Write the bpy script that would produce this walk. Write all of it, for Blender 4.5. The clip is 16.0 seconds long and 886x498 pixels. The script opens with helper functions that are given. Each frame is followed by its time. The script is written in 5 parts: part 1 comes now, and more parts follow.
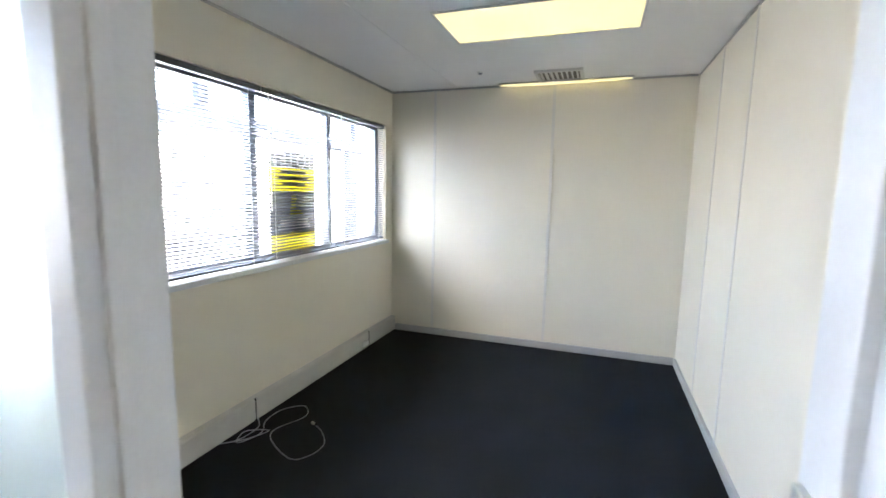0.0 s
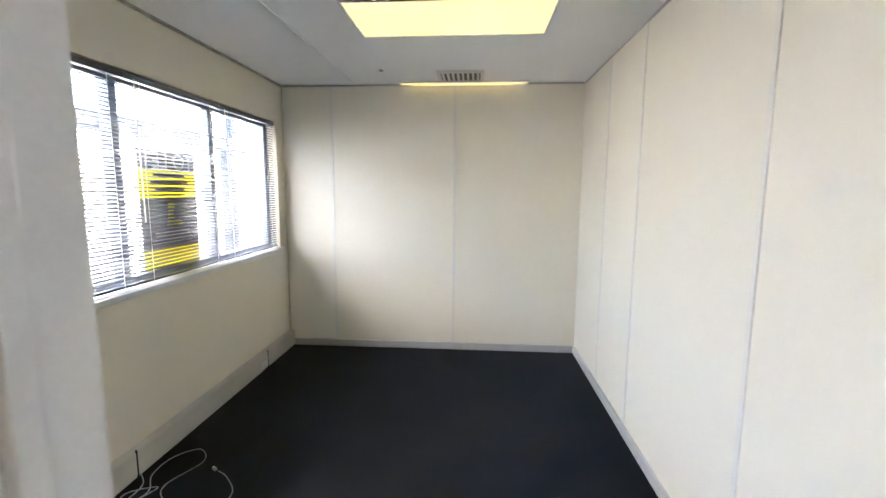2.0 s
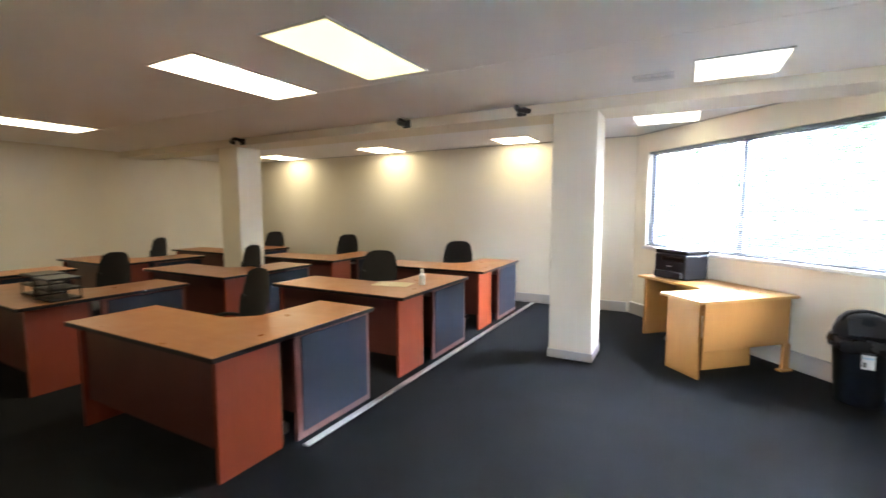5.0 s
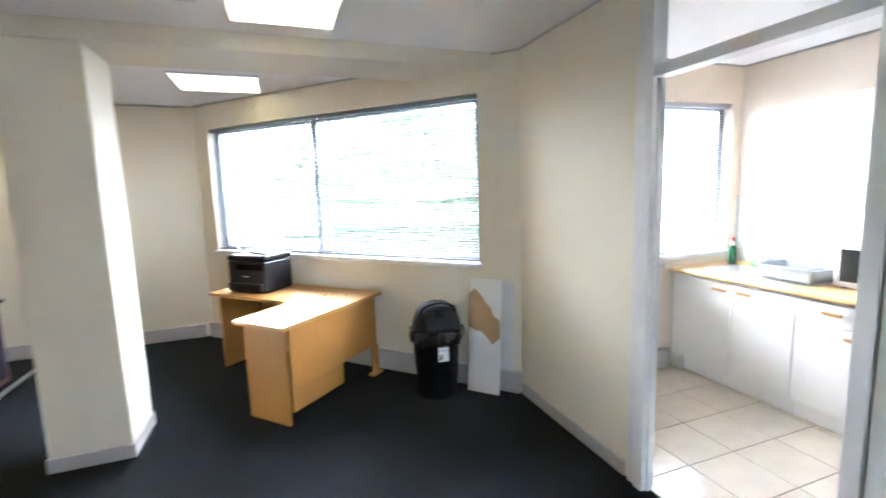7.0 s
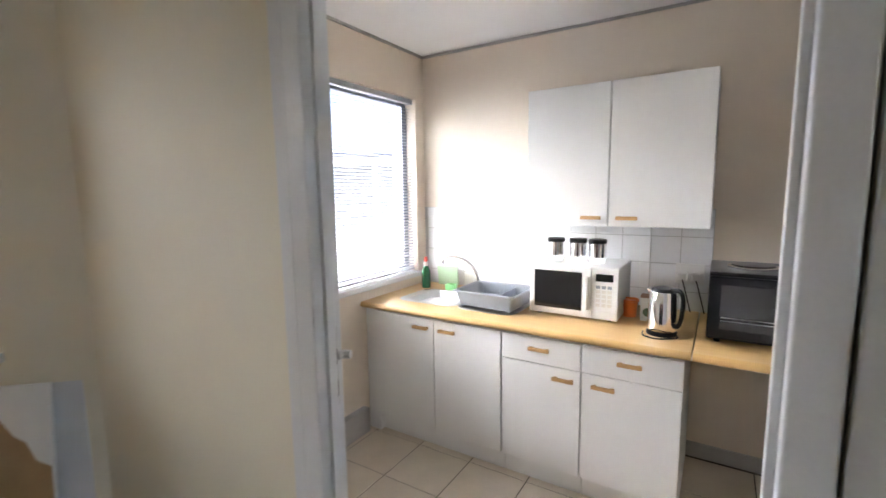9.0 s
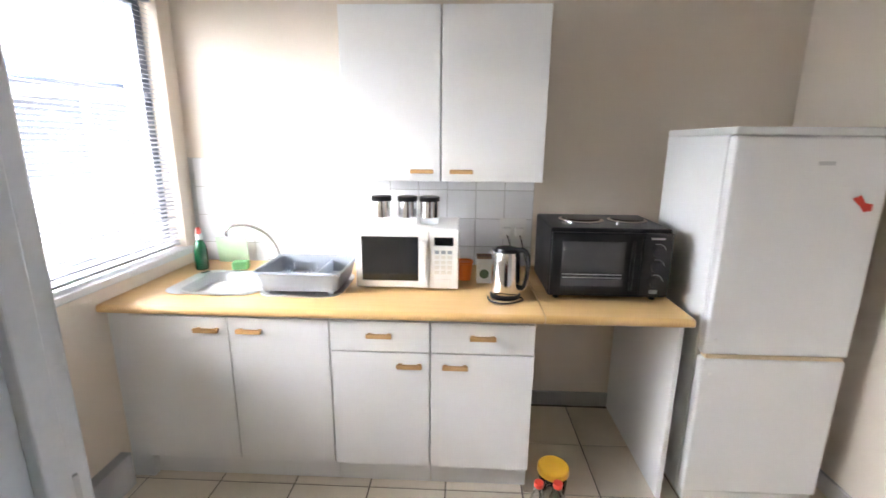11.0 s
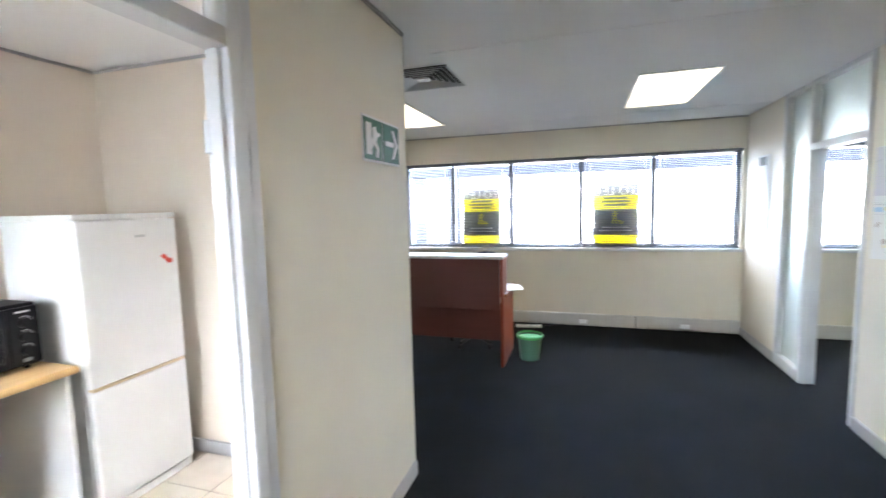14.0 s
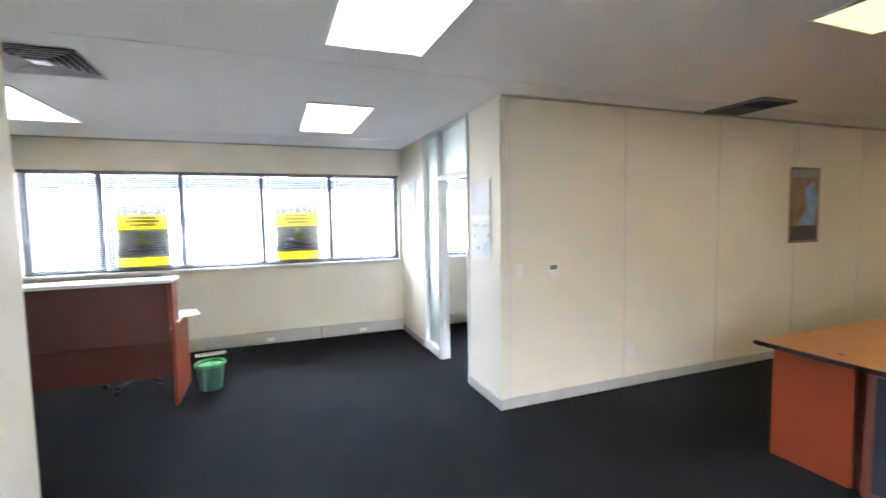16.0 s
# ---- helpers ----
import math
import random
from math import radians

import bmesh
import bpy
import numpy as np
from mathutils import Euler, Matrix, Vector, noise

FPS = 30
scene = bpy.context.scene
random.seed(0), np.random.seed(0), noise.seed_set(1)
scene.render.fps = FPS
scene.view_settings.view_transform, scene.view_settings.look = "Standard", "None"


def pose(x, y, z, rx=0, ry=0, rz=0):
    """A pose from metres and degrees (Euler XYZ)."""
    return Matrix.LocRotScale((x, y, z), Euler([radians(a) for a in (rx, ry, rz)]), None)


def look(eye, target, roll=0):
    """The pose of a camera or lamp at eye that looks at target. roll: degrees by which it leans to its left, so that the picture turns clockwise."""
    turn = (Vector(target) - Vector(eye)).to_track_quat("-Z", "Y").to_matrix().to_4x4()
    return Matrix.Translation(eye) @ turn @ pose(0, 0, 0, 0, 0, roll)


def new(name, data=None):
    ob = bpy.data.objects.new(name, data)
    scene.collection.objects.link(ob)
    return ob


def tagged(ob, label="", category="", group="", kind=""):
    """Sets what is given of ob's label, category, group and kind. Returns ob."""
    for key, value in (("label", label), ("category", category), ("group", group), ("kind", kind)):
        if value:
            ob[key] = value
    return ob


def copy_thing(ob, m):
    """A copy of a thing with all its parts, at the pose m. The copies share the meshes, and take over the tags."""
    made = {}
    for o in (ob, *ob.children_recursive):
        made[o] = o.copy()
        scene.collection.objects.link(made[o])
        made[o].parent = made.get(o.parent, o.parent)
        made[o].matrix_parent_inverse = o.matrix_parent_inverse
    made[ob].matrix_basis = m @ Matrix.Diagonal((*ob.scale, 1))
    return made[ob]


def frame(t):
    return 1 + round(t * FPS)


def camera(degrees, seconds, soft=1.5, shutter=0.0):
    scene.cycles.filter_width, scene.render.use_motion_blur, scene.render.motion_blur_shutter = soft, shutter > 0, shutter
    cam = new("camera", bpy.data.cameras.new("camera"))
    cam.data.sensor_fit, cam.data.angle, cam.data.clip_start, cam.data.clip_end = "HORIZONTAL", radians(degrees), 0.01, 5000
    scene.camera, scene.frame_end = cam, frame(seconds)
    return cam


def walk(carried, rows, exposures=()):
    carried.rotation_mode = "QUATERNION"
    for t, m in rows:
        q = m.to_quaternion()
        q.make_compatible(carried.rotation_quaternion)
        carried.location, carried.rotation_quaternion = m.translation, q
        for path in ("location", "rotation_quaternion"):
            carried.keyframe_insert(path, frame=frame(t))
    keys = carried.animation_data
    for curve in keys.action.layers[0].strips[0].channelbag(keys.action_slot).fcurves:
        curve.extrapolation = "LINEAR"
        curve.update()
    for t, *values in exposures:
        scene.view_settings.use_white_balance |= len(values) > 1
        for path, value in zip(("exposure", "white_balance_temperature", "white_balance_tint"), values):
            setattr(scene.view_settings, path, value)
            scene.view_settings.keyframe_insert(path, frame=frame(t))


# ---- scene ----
cam = camera(89.9, 16.0, shutter=0.4)
PATH = [
    (0, (-0.363, 0.871, 1.588), (1.511, 1.52, 1.33), 1.1),
    (0.5, (-0.189, 0.982, 1.608), (1.739, 1.45, 1.357), 1.5),
    (1, (-0.093, 1.103, 1.617), (1.874, 1.374, 1.374), 1.3),
    (1.5, (-0.09, 1.14, 1.628), (1.883, 1.338, 1.37), 0.6),
    (2, (-0.26, 1.116, 1.621), (1.718, 1.26, 1.361), 0.3),
    (2.5, (-0.447, 1.076, 1.647), (1.536, 1.018, 1.393), 0.0),
    (3, (-0.676, 1.033, 1.623), (1.232, 0.469, 1.42), 0.2),
    (3.5, (-0.823, 0.971, 1.623), (0.857, -0.101, 1.461), 0.2),
    (4.1, (-0.946, 0.744, 1.606), (0.468, -0.662, 1.452), -0.2),
    (6.3, (-0.857, -0.784, 1.58), (-0.921, -2.772, 1.363), -0.2),
    (6.5, (-0.88, -0.931, 1.598), (-1.135, -2.902, 1.374), -0.6),
    (7, (-1.127, -1.239, 1.637), (-1.803, -3.102, 1.371), -1.8),
    (7.5, (-1.353, -1.526, 1.627), (-2.361, -3.233, 1.363), -1.2),
    (8, (-1.633, -1.766, 1.587), (-2.931, -3.269, 1.35), -1.0),
    (8.5, (-1.882, -2.005, 1.597), (-3.43, -3.248, 1.352), -0.9),
    (9, (-2.15, -2.167, 1.616), (-3.832, -3.22, 1.361), -0.8),
    (11.5, (-2.567, -2.648, 1.593), (-4.479, -2.429, 1.048), 0.1),
    (12, (-2.532, -2.693, 1.632), (-4.369, -2.154, 1.051), -0.7),
    (12.5, (-2.311, -2.787, 1.692), (-4.04, -1.874, 1.272), -0.9),
    (13, (-2.067, -2.936, 1.697), (-3.564, -1.638, 1.421), -0.4),
    (13.5, (-1.926, -3.085, 1.709), (-2.987, -1.407, 1.467), -1.0),
    (14, (-1.86, -3.156, 1.666), (-2.461, -1.259, 1.471), -1.4),
    (14.5, (-1.831, -3.204, 1.646), (-2.076, -1.227, 1.472), -1.2),
    (15, (-1.812, -3.234, 1.631), (-1.748, -1.241, 1.481), -0.9),
    (15.5, (-1.79, -3.25, 1.64), (-1.378, -1.298, 1.495), -0.9),
    (16, (-1.769, -3.275, 1.654), (-1.057, -1.412, 1.51), -1.0),
]
walk(cam, [(t, look(eye, target, roll)) for t, eye, target, roll in PATH],
     exposures=[(0, 6.55, 6900, 11), (2.0, 6.5, 7300, 13), (2.5, 6.3, 7400, 14), (3.0, 6.0, 7400, 15), (3.5, 6.4, 7200, 13), (4.1, 7.2, 6700, 12), (6.3, 7.4, 5900, 8), (7.0, 6.9, 6200, 8), (7.5, 6.2, 6500, 9), (8.0, 5.6, 6700, 11),
                (9.0, 5.8, 6900, 12), (11.3, 6.0, 6800, 12), (12.5, 5.95, 6800, 12), (13.0, 6.2, 6700, 11), (13.5, 6.4, 6600, 10), (14.0, 6.8, 6500, 9), (14.5, 6.85, 6500, 9), (15.2, 6.9, 6500, 9), (16, 7.2, 6400, 9)])

# world and light
world = bpy.data.worlds.new("world")
scene.world = world
world.use_nodes = True
wn = world.node_tree
sky = wn.nodes.new("ShaderNodeTexSky")
sky.sky_type, sky.sun_disc = "NISHITA", False
sky.sun_elevation, sky.sun_rotation, sky.dust_density = radians(66), radians(174), 1.0
wn.links.new(sky.outputs[0], wn.nodes["Background"].inputs[0])
wn.nodes["Background"].inputs[1].default_value = 0.075
sun = new("sun", bpy.data.lights.new("sun", "SUN"))
sun.data.energy, sun.data.angle, sun.data.color = 1.5, radians(150), (1, 0.98, 0.95)
sun.matrix_world = look((1.1, -10.2, 23), (0, 0, 0))


# materials
def mat(name, color, rough=0.6, metal=0.0, vary=0.08, scale=6.0, bump=0.0, fine=120.0, spec=0.5, rand=0.0, stain=0.0):
    m = bpy.data.materials.new(name)
    m.use_nodes = True
    nt, b = m.node_tree, m.node_tree.nodes["Principled BSDF"]
    b.inputs["Roughness"].default_value, b.inputs["Metallic"].default_value = rough, metal
    b.inputs["Specular IOR Level"].default_value = spec
    tc = nt.nodes.new("ShaderNodeTexCoord")
    big, small = nt.nodes.new("ShaderNodeTexNoise"), nt.nodes.new("ShaderNodeTexNoise")
    big.inputs["Scale"].default_value, big.inputs["Detail"].default_value = scale, 4
    small.inputs["Scale"].default_value, small.inputs["Detail"].default_value = fine, 3
    for n in (big, small):
        nt.links.new(tc.outputs["Object"], n.inputs["Vector"])
    add = nt.nodes.new("ShaderNodeMath")
    add.operation = "MULTIPLY_ADD"
    nt.links.new(small.outputs[0], add.inputs[0])
    add.inputs[1].default_value = 0.5
    nt.links.new(big.outputs[0], add.inputs[2])
    ramp = nt.nodes.new("ShaderNodeMapRange")
    ramp.inputs[1].default_value, ramp.inputs[2].default_value = 0.4, 1.1
    ramp.inputs[3].default_value, ramp.inputs[4].default_value = 1 - vary - stain, 1 + vary
    nt.links.new(add.outputs[0], ramp.inputs[0])
    val = ramp.outputs[0]
    if rand:
        info = nt.nodes.new("ShaderNodeObjectInfo")
        rr = nt.nodes.new("ShaderNodeMapRange")
        rr.inputs[3].default_value, rr.inputs[4].default_value = 1 - rand, 1 + rand
        nt.links.new(info.outputs["Random"], rr.inputs[0])
        mu = nt.nodes.new("ShaderNodeMath")
        mu.operation = "MULTIPLY"
        nt.links.new(rr.outputs[0], mu.inputs[0])
        nt.links.new(val, mu.inputs[1])
        val = mu.outputs[0]
    mix = nt.nodes.new("ShaderNodeVectorMath")
    mix.operation = "SCALE"
    mix.inputs[0].default_value = color
    nt.links.new(val, mix.inputs["Scale"])
    nt.links.new(mix.outputs[0], b.inputs["Base Color"])
    rmap = nt.nodes.new("ShaderNodeMapRange")
    rmap.inputs[3].default_value, rmap.inputs[4].default_value = max(rough - 0.08, 0.02), min(rough + 0.1, 1)
    nt.links.new(big.outputs[0], rmap.inputs[0])
    nt.links.new(rmap.outputs[0], b.inputs["Roughness"])
    if bump:
        bp = nt.nodes.new("ShaderNodeBump")
        bp.inputs["Strength"].default_value, bp.inputs["Distance"].default_value = bump, 0.003
        nt.links.new(small.outputs[0], bp.inputs["Height"])
        nt.links.new(bp.outputs[0], b.inputs["Normal"])
    return m


def wood(name, dark, light, axis=0, rough=0.4, scale=2.0):
    m = mat(name, light, rough)
    nt, b = m.node_tree, m.node_tree.nodes["Principled BSDF"]
    tc = nt.nodes.new("ShaderNodeTexCoord")
    mp = nt.nodes.new("ShaderNodeMapping")
    mp.inputs["Scale"].default_value = [1.2 if i == axis else 22 for i in range(3)]
    nt.links.new(tc.outputs["Object"], mp.inputs[0])
    n = nt.nodes.new("ShaderNodeTexNoise")
    n.inputs["Scale"].default_value, n.inputs["Detail"].default_value, n.inputs["Distortion"].default_value = scale, 6, 0.6
    nt.links.new(mp.outputs[0], n.inputs["Vector"])
    r = nt.nodes.new("ShaderNodeValToRGB")
    r.color_ramp.elements[0].position, r.color_ramp.elements[1].position = 0.15, 0.92
    r.color_ramp.elements[0].color, r.color_ramp.elements[1].color = (*dark, 1), (*light, 1)
    nt.links.new(n.outputs[0], r.inputs[0])
    nt.links.new(r.outputs[0], b.inputs["Base Color"])
    return m


def lamp_mat(name, color, strength):
    m = bpy.data.materials.new(name)
    m.use_nodes = True
    b = m.node_tree.nodes["Principled BSDF"]
    b.inputs["Base Color"].default_value = (0.8, 0.78, 0.66, 1)
    b.inputs["Emission Color"].default_value = (*color, 1)
    b.inputs["Emission Strength"].default_value = strength
    tc, n = m.node_tree.nodes.new("ShaderNodeTexCoord"), m.node_tree.nodes.new("ShaderNodeTexNoise")
    n.inputs["Scale"].default_value = 2.5
    m.node_tree.links.new(tc.outputs["Object"], n.inputs["Vector"])
    r = m.node_tree.nodes.new("ShaderNodeMapRange")
    r.inputs[3].default_value, r.inputs[4].default_value = strength * 0.75, strength * 1.25
    m.node_tree.links.new(n.outputs[0], r.inputs[0])
    m.node_tree.links.new(r.outputs[0], b.inputs["Emission Strength"])
    return m


def glass_mat(name, color=(1, 1, 1), rough=0.0):
    m = mat(name, color, max(rough, 0.0), vary=0.0)
    b = m.node_tree.nodes["Principled BSDF"]
    for link in list(b.inputs["Roughness"].links):
        m.node_tree.links.remove(link)
    b.inputs["Roughness"].default_value = rough
    b.inputs["Transmission Weight"].default_value = 1.0
    b.inputs["IOR"].default_value = 1.45
    return m


def shine_through(m, share):
    """Lets part of the light pass diffusely, as thin fluted plastic does."""
    nt = m.node_tree
    b, out = nt.nodes["Principled BSDF"], nt.nodes["Material Output"]
    tr, mx = nt.nodes.new("ShaderNodeBsdfTranslucent"), nt.nodes.new("ShaderNodeMixShader")
    nt.links.new(b.inputs["Base Color"].links[0].from_socket, tr.inputs["Color"])
    mx.inputs[0].default_value = share
    nt.links.new(b.outputs[0], mx.inputs[1])
    nt.links.new(tr.outputs[0], mx.inputs[2])
    nt.links.new(mx.outputs[0], out.inputs["Surface"])


M_WALL = mat("cream_wall_paint", (0.74, 0.69, 0.58), 0.65, vary=0.03, scale=1.5, bump=0.12, stain=0.02)
M_PANEL = mat("cream_partition_vinyl", (0.76, 0.71, 0.61), 0.5, vary=0.03, scale=1.2, bump=0.06, fine=260, rand=0.012, stain=0.015)
M_KITCH = mat("beige_kitchen_paint", (0.74, 0.65, 0.555), 0.6, vary=0.03, scale=1.5, bump=0.1, stain=0.02)
M_CEIL = mat("white_ceiling_board", (0.86, 0.86, 0.87), 0.85, vary=0.03, scale=0.8, bump=0.15, fine=300, stain=0.02)
M_TRIM = mat("grey_skirting", (0.44, 0.43, 0.43), 0.45, vary=0.06, scale=8)
M_TRUNK = mat("putty_trunking", (0.52, 0.50, 0.46), 0.45, vary=0.05, scale=6, stain=0.03)
M_FRAME = mat("white_enamel_frame", (0.66, 0.67, 0.69), 0.35, vary=0.05, scale=5, stain=0.04)
M_SEAM = mat("pale_cover_strip", (0.70, 0.67, 0.62), 0.45, vary=0.04)
M_ALU = mat("bronze_grey_aluminium", (0.17, 0.19, 0.235), 0.4, 0.5, vary=0.08)
M_SLAT = mat("steel_blue_slat", (0.13, 0.15, 0.19), 0.45, 0.0, vary=0.06, rand=0.06)
M_SLATPALE = mat("pale_grey_slat", (0.42, 0.43, 0.46), 0.4, 0.1, vary=0.05, rand=0.05)
M_CARPET = mat("charcoal_carpet", (0.014, 0.0165, 0.0205), 0.9, vary=0.3, scale=2.0, bump=0.9, fine=420, spec=0.12, stain=0.2)
M_TILE = mat("cream_floor_tile", (0.72, 0.64, 0.535), 0.22, vary=0.05, scale=7, rand=0.03, stain=0.04)
M_GROUT = mat("brown_grout", (0.12, 0.10, 0.085), 0.9, vary=0.2, scale=10)
M_WTILE = mat("white_glazed_tile", (0.78, 0.79, 0.81), 0.15, vary=0.02, rand=0.02)
M_WGROUT = mat("pale_grout", (0.50, 0.50, 0.50), 0.8)
M_WHITE = mat("white_melamine", (0.80, 0.80, 0.80), 0.32, vary=0.02, scale=3, stain=0.02)
M_PLAST = mat("white_plastic", (0.78, 0.78, 0.77), 0.35, vary=0.03)
M_BLACK = mat("black_plastic", (0.009, 0.009, 0.011), 0.34, vary=0.15, spec=0.28)
M_BLKFAB = mat("black_fabric", (0.014, 0.014, 0.016), 0.85, vary=0.2, bump=0.4, fine=350)
M_SCREEN = mat("dark_glass", (0.008, 0.008, 0.009), 0.08, vary=0.05)
M_OVENGL = mat("oven_glass", (0.05, 0.05, 0.052), 0.12, vary=0.1, scale=4)
M_CHROME = mat("polished_chrome", (0.75, 0.75, 0.76), 0.12, 1.0, vary=0.03)
M_STEEL = mat("brushed_steel", (0.58, 0.59, 0.6), 0.3, 1.0, vary=0.05, fine=200)
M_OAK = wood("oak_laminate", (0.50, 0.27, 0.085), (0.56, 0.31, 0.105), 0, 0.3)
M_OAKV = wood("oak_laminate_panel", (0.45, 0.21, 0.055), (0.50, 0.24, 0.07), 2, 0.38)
M_BEECH = wood("beech_worktop", (0.60, 0.37, 0.15), (0.70, 0.47, 0.22), 1, 0.36)
M_HANDLE = wood("beech_handle", (0.48, 0.27, 0.11), (0.60, 0.36, 0.16), 1, 0.35)
M_CHERRY = wood("cherry_top", (0.33, 0.135, 0.05), (0.41, 0.18, 0.07), 0, 0.3)
M_RED = wood("cherry_panel", (0.21, 0.035, 0.012), (0.25, 0.044, 0.015), 2, 0.35)
M_MAHOG = wood("mahogany_panel", (0.085, 0.023, 0.016), (0.10, 0.028, 0.02), 0, 0.35)
M_NAVY = mat("navy_screen_fabric", (0.012, 0.017, 0.032), 0.9, vary=0.2, bump=0.4, fine=380)
M_GLASS = glass_mat("clear_glass")
M_FROST = glass_mat("frosted_glass", (0.86, 0.95, 0.93), 0.45)
M_LAMP = lamp_mat("lit_diffuser", (1.0, 0.83, 0.52), 0.085)
M_SOFT = lamp_mat("softly_lit_diffuser", (1.0, 0.87, 0.62), 0.025)
M_DIM = lamp_mat("aged_lit_diffuser", (1.0, 0.86, 0.38), 0.0125)


# mesh helpers
def box(bm, x0, y0, z0, x1, y1, z1, bev=0.0):
    a = bmesh.ops.create_cube(bm, size=1, matrix=Matrix.Translation(((x0 + x1) / 2, (y0 + y1) / 2, (z0 + z1) / 2)) @ Matrix.Diagonal((abs(x1 - x0), abs(y1 - y0), abs(z1 - z0), 1)))
    if bev:
        edges = {e for v in a["verts"] for e in v.link_edges}
        bmesh.ops.bevel(bm, geom=list(edges), offset=bev, segments=2, affect="EDGES", profile=0.5)
    return bm


def bx(*a, bev=0.0):
    return box(bmesh.new(), *a, bev=bev)


def cyl(bm, x, y, z0, z1, r, r2=None, n=24, cap=True):
    bmesh.ops.create_cone(bm, cap_ends=cap, segments=n, radius1=r, radius2=r if r2 is None else r2, depth=z1 - z0, matrix=Matrix.Translation((x, y, (z0 + z1) / 2)))
    return bm


def rod(bm, a, b, r, n=10):
    a, b = Vector(a), Vector(b)
    q = (b - a).to_track_quat("Z", "Y").to_matrix().to_4x4()
    bmesh.ops.create_cone(bm, cap_ends=True, segments=n, radius1=r, radius2=r, depth=(b - a).length, matrix=Matrix.Translation((a + b) / 2) @ q)
    return bm


def lathe(profile, n=28, x=0, y=0):
    """Turns (radius, height) pairs about the upright axis."""
    bm = bmesh.new()
    rings = [[bm.verts.new((x + r * math.cos(2 * math.pi * i / n), y + r * math.sin(2 * math.pi * i / n), z)) for i in range(n)] for r, z in profile]
    for a, b in zip(rings, rings[1:]):
        for i in range(n):
            bm.faces.new((a[i], a[(i + 1) % n], b[(i + 1) % n], b[i]))
    if profile[0][0] > 1e-4:
        bm.faces.new(rings[0][::-1])
    if profile[-1][0] > 1e-4:
        bm.faces.new(rings[-1])
    bmesh.ops.remove_doubles(bm, verts=bm.verts, dist=1e-5)
    return bm


def slab(points, z0, z1):
    """A flat polygon with thickness."""
    bm = bmesh.new()
    f = bm.faces.new([bm.verts.new((x, y, z0)) for x, y in points])
    up = bmesh.ops.extrude_face_region(bm, geom=[f])
    bmesh.ops.translate(bm, verts=[v for v in up["geom"] if isinstance(v, bmesh.types.BMVert)], vec=(0, 0, z1 - z0))
    bmesh.ops.recalc_face_normals(bm, faces=bm.faces)
    return bm


def tube(points, r, n=8, smooth=8):
    """A round tube along a smooth line through the points."""
    p = [Vector(q) for q in points]
    line = []
    for i in range(len(p) - 1):
        a, b, c, d = p[max(i - 1, 0)], p[i], p[i + 1], p[min(i + 2, len(p) - 1)]
        for k in range(smooth):
            t = k / smooth
            line.append(0.5 * (2 * b + (c - a) * t + (2 * a - 5 * b + 4 * c - d) * t * t + (3 * b - a - 3 * c + d) * t ** 3))
    line.append(p[-1])
    bm, rings = bmesh.new(), []
    for i, q in enumerate(line):
        way = (line[min(i + 1, len(line) - 1)] - line[max(i - 1, 0)]).normalized()
        side = way.cross(Vector((0.13, 0.2, 1))).normalized()
        other = way.cross(side)
        rings.append([bm.verts.new(q + r * (math.cos(6.2832 * k / n) * side + math.sin(6.2832 * k / n) * other)) for k in range(n)])
    for a, b in zip(rings, rings[1:]):
        for k in range(n):
            bm.faces.new((a[k], a[(k + 1) % n], b[(k + 1) % n], b[k]))
    bm.faces.new(rings[0][::-1]), bm.faces.new(rings[-1])
    bmesh.ops.recalc_face_normals(bm, faces=bm.faces)
    return bm


def mesh_of(name, bm, material, smooth=False):
    me = bpy.data.meshes.new(name)
    bm.to_mesh(me)
    bm.free()
    me.materials.append(material)
    if smooth:
        me.shade_smooth()
        me.set_sharp_from_angle(angle=radians(35))
    return me


def part(name, bm, material, parent, label="", smooth=False):
    ob = new(name, mesh_of(name, bm, material, smooth))
    ob.parent = parent
    return tagged(ob, label)


def piece(name, me, parent, m):
    ob = new(name, me)
    ob.parent, ob.matrix_basis = parent, m
    return ob


def thing(name, m, label, category, group="", kind=""):
    ob = new(name)
    ob.empty_display_size = 0.1
    ob.matrix_basis = m
    return tagged(ob, label, category, group, kind)


def solid(name, bm, material, label, category, m=None, kind="", smooth=False, group=""):
    ob = new(name, mesh_of(name, bm, material, smooth))
    if m is not None:
        ob.matrix_basis = m
    return tagged(ob, label, category, group, kind)


H = 2.64


# ---- the setting ----
def along(p, q):
    """A frame at p: x runs towards q, y away from the room behind the wall."""
    d = Vector((q[0] - p[0], q[1] - p[1]))
    return pose(p[0], p[1], 0, 0, 0, math.degrees(math.atan2(d.y, d.x))), d.length


def wall(name, p, q, th, material, label, holes=(), top=H):
    m, length = along(p, q)
    bm, s = bmesh.new(), 0.0
    for s0, s1, z0, z1 in sorted(holes):
        if s0 > s:
            box(bm, s, 0, 0, s0, th, top)
        if z0 > 0:
            box(bm, s0, 0, 0, s1, th, z0)
        if z1 < top:
            box(bm, s0, 0, z1, s1, th, top)
        s = s1
    if s < length:
        box(bm, s, 0, 0, length, th, top)
    return solid(name, bm, material, label, "wall", m, "structure")


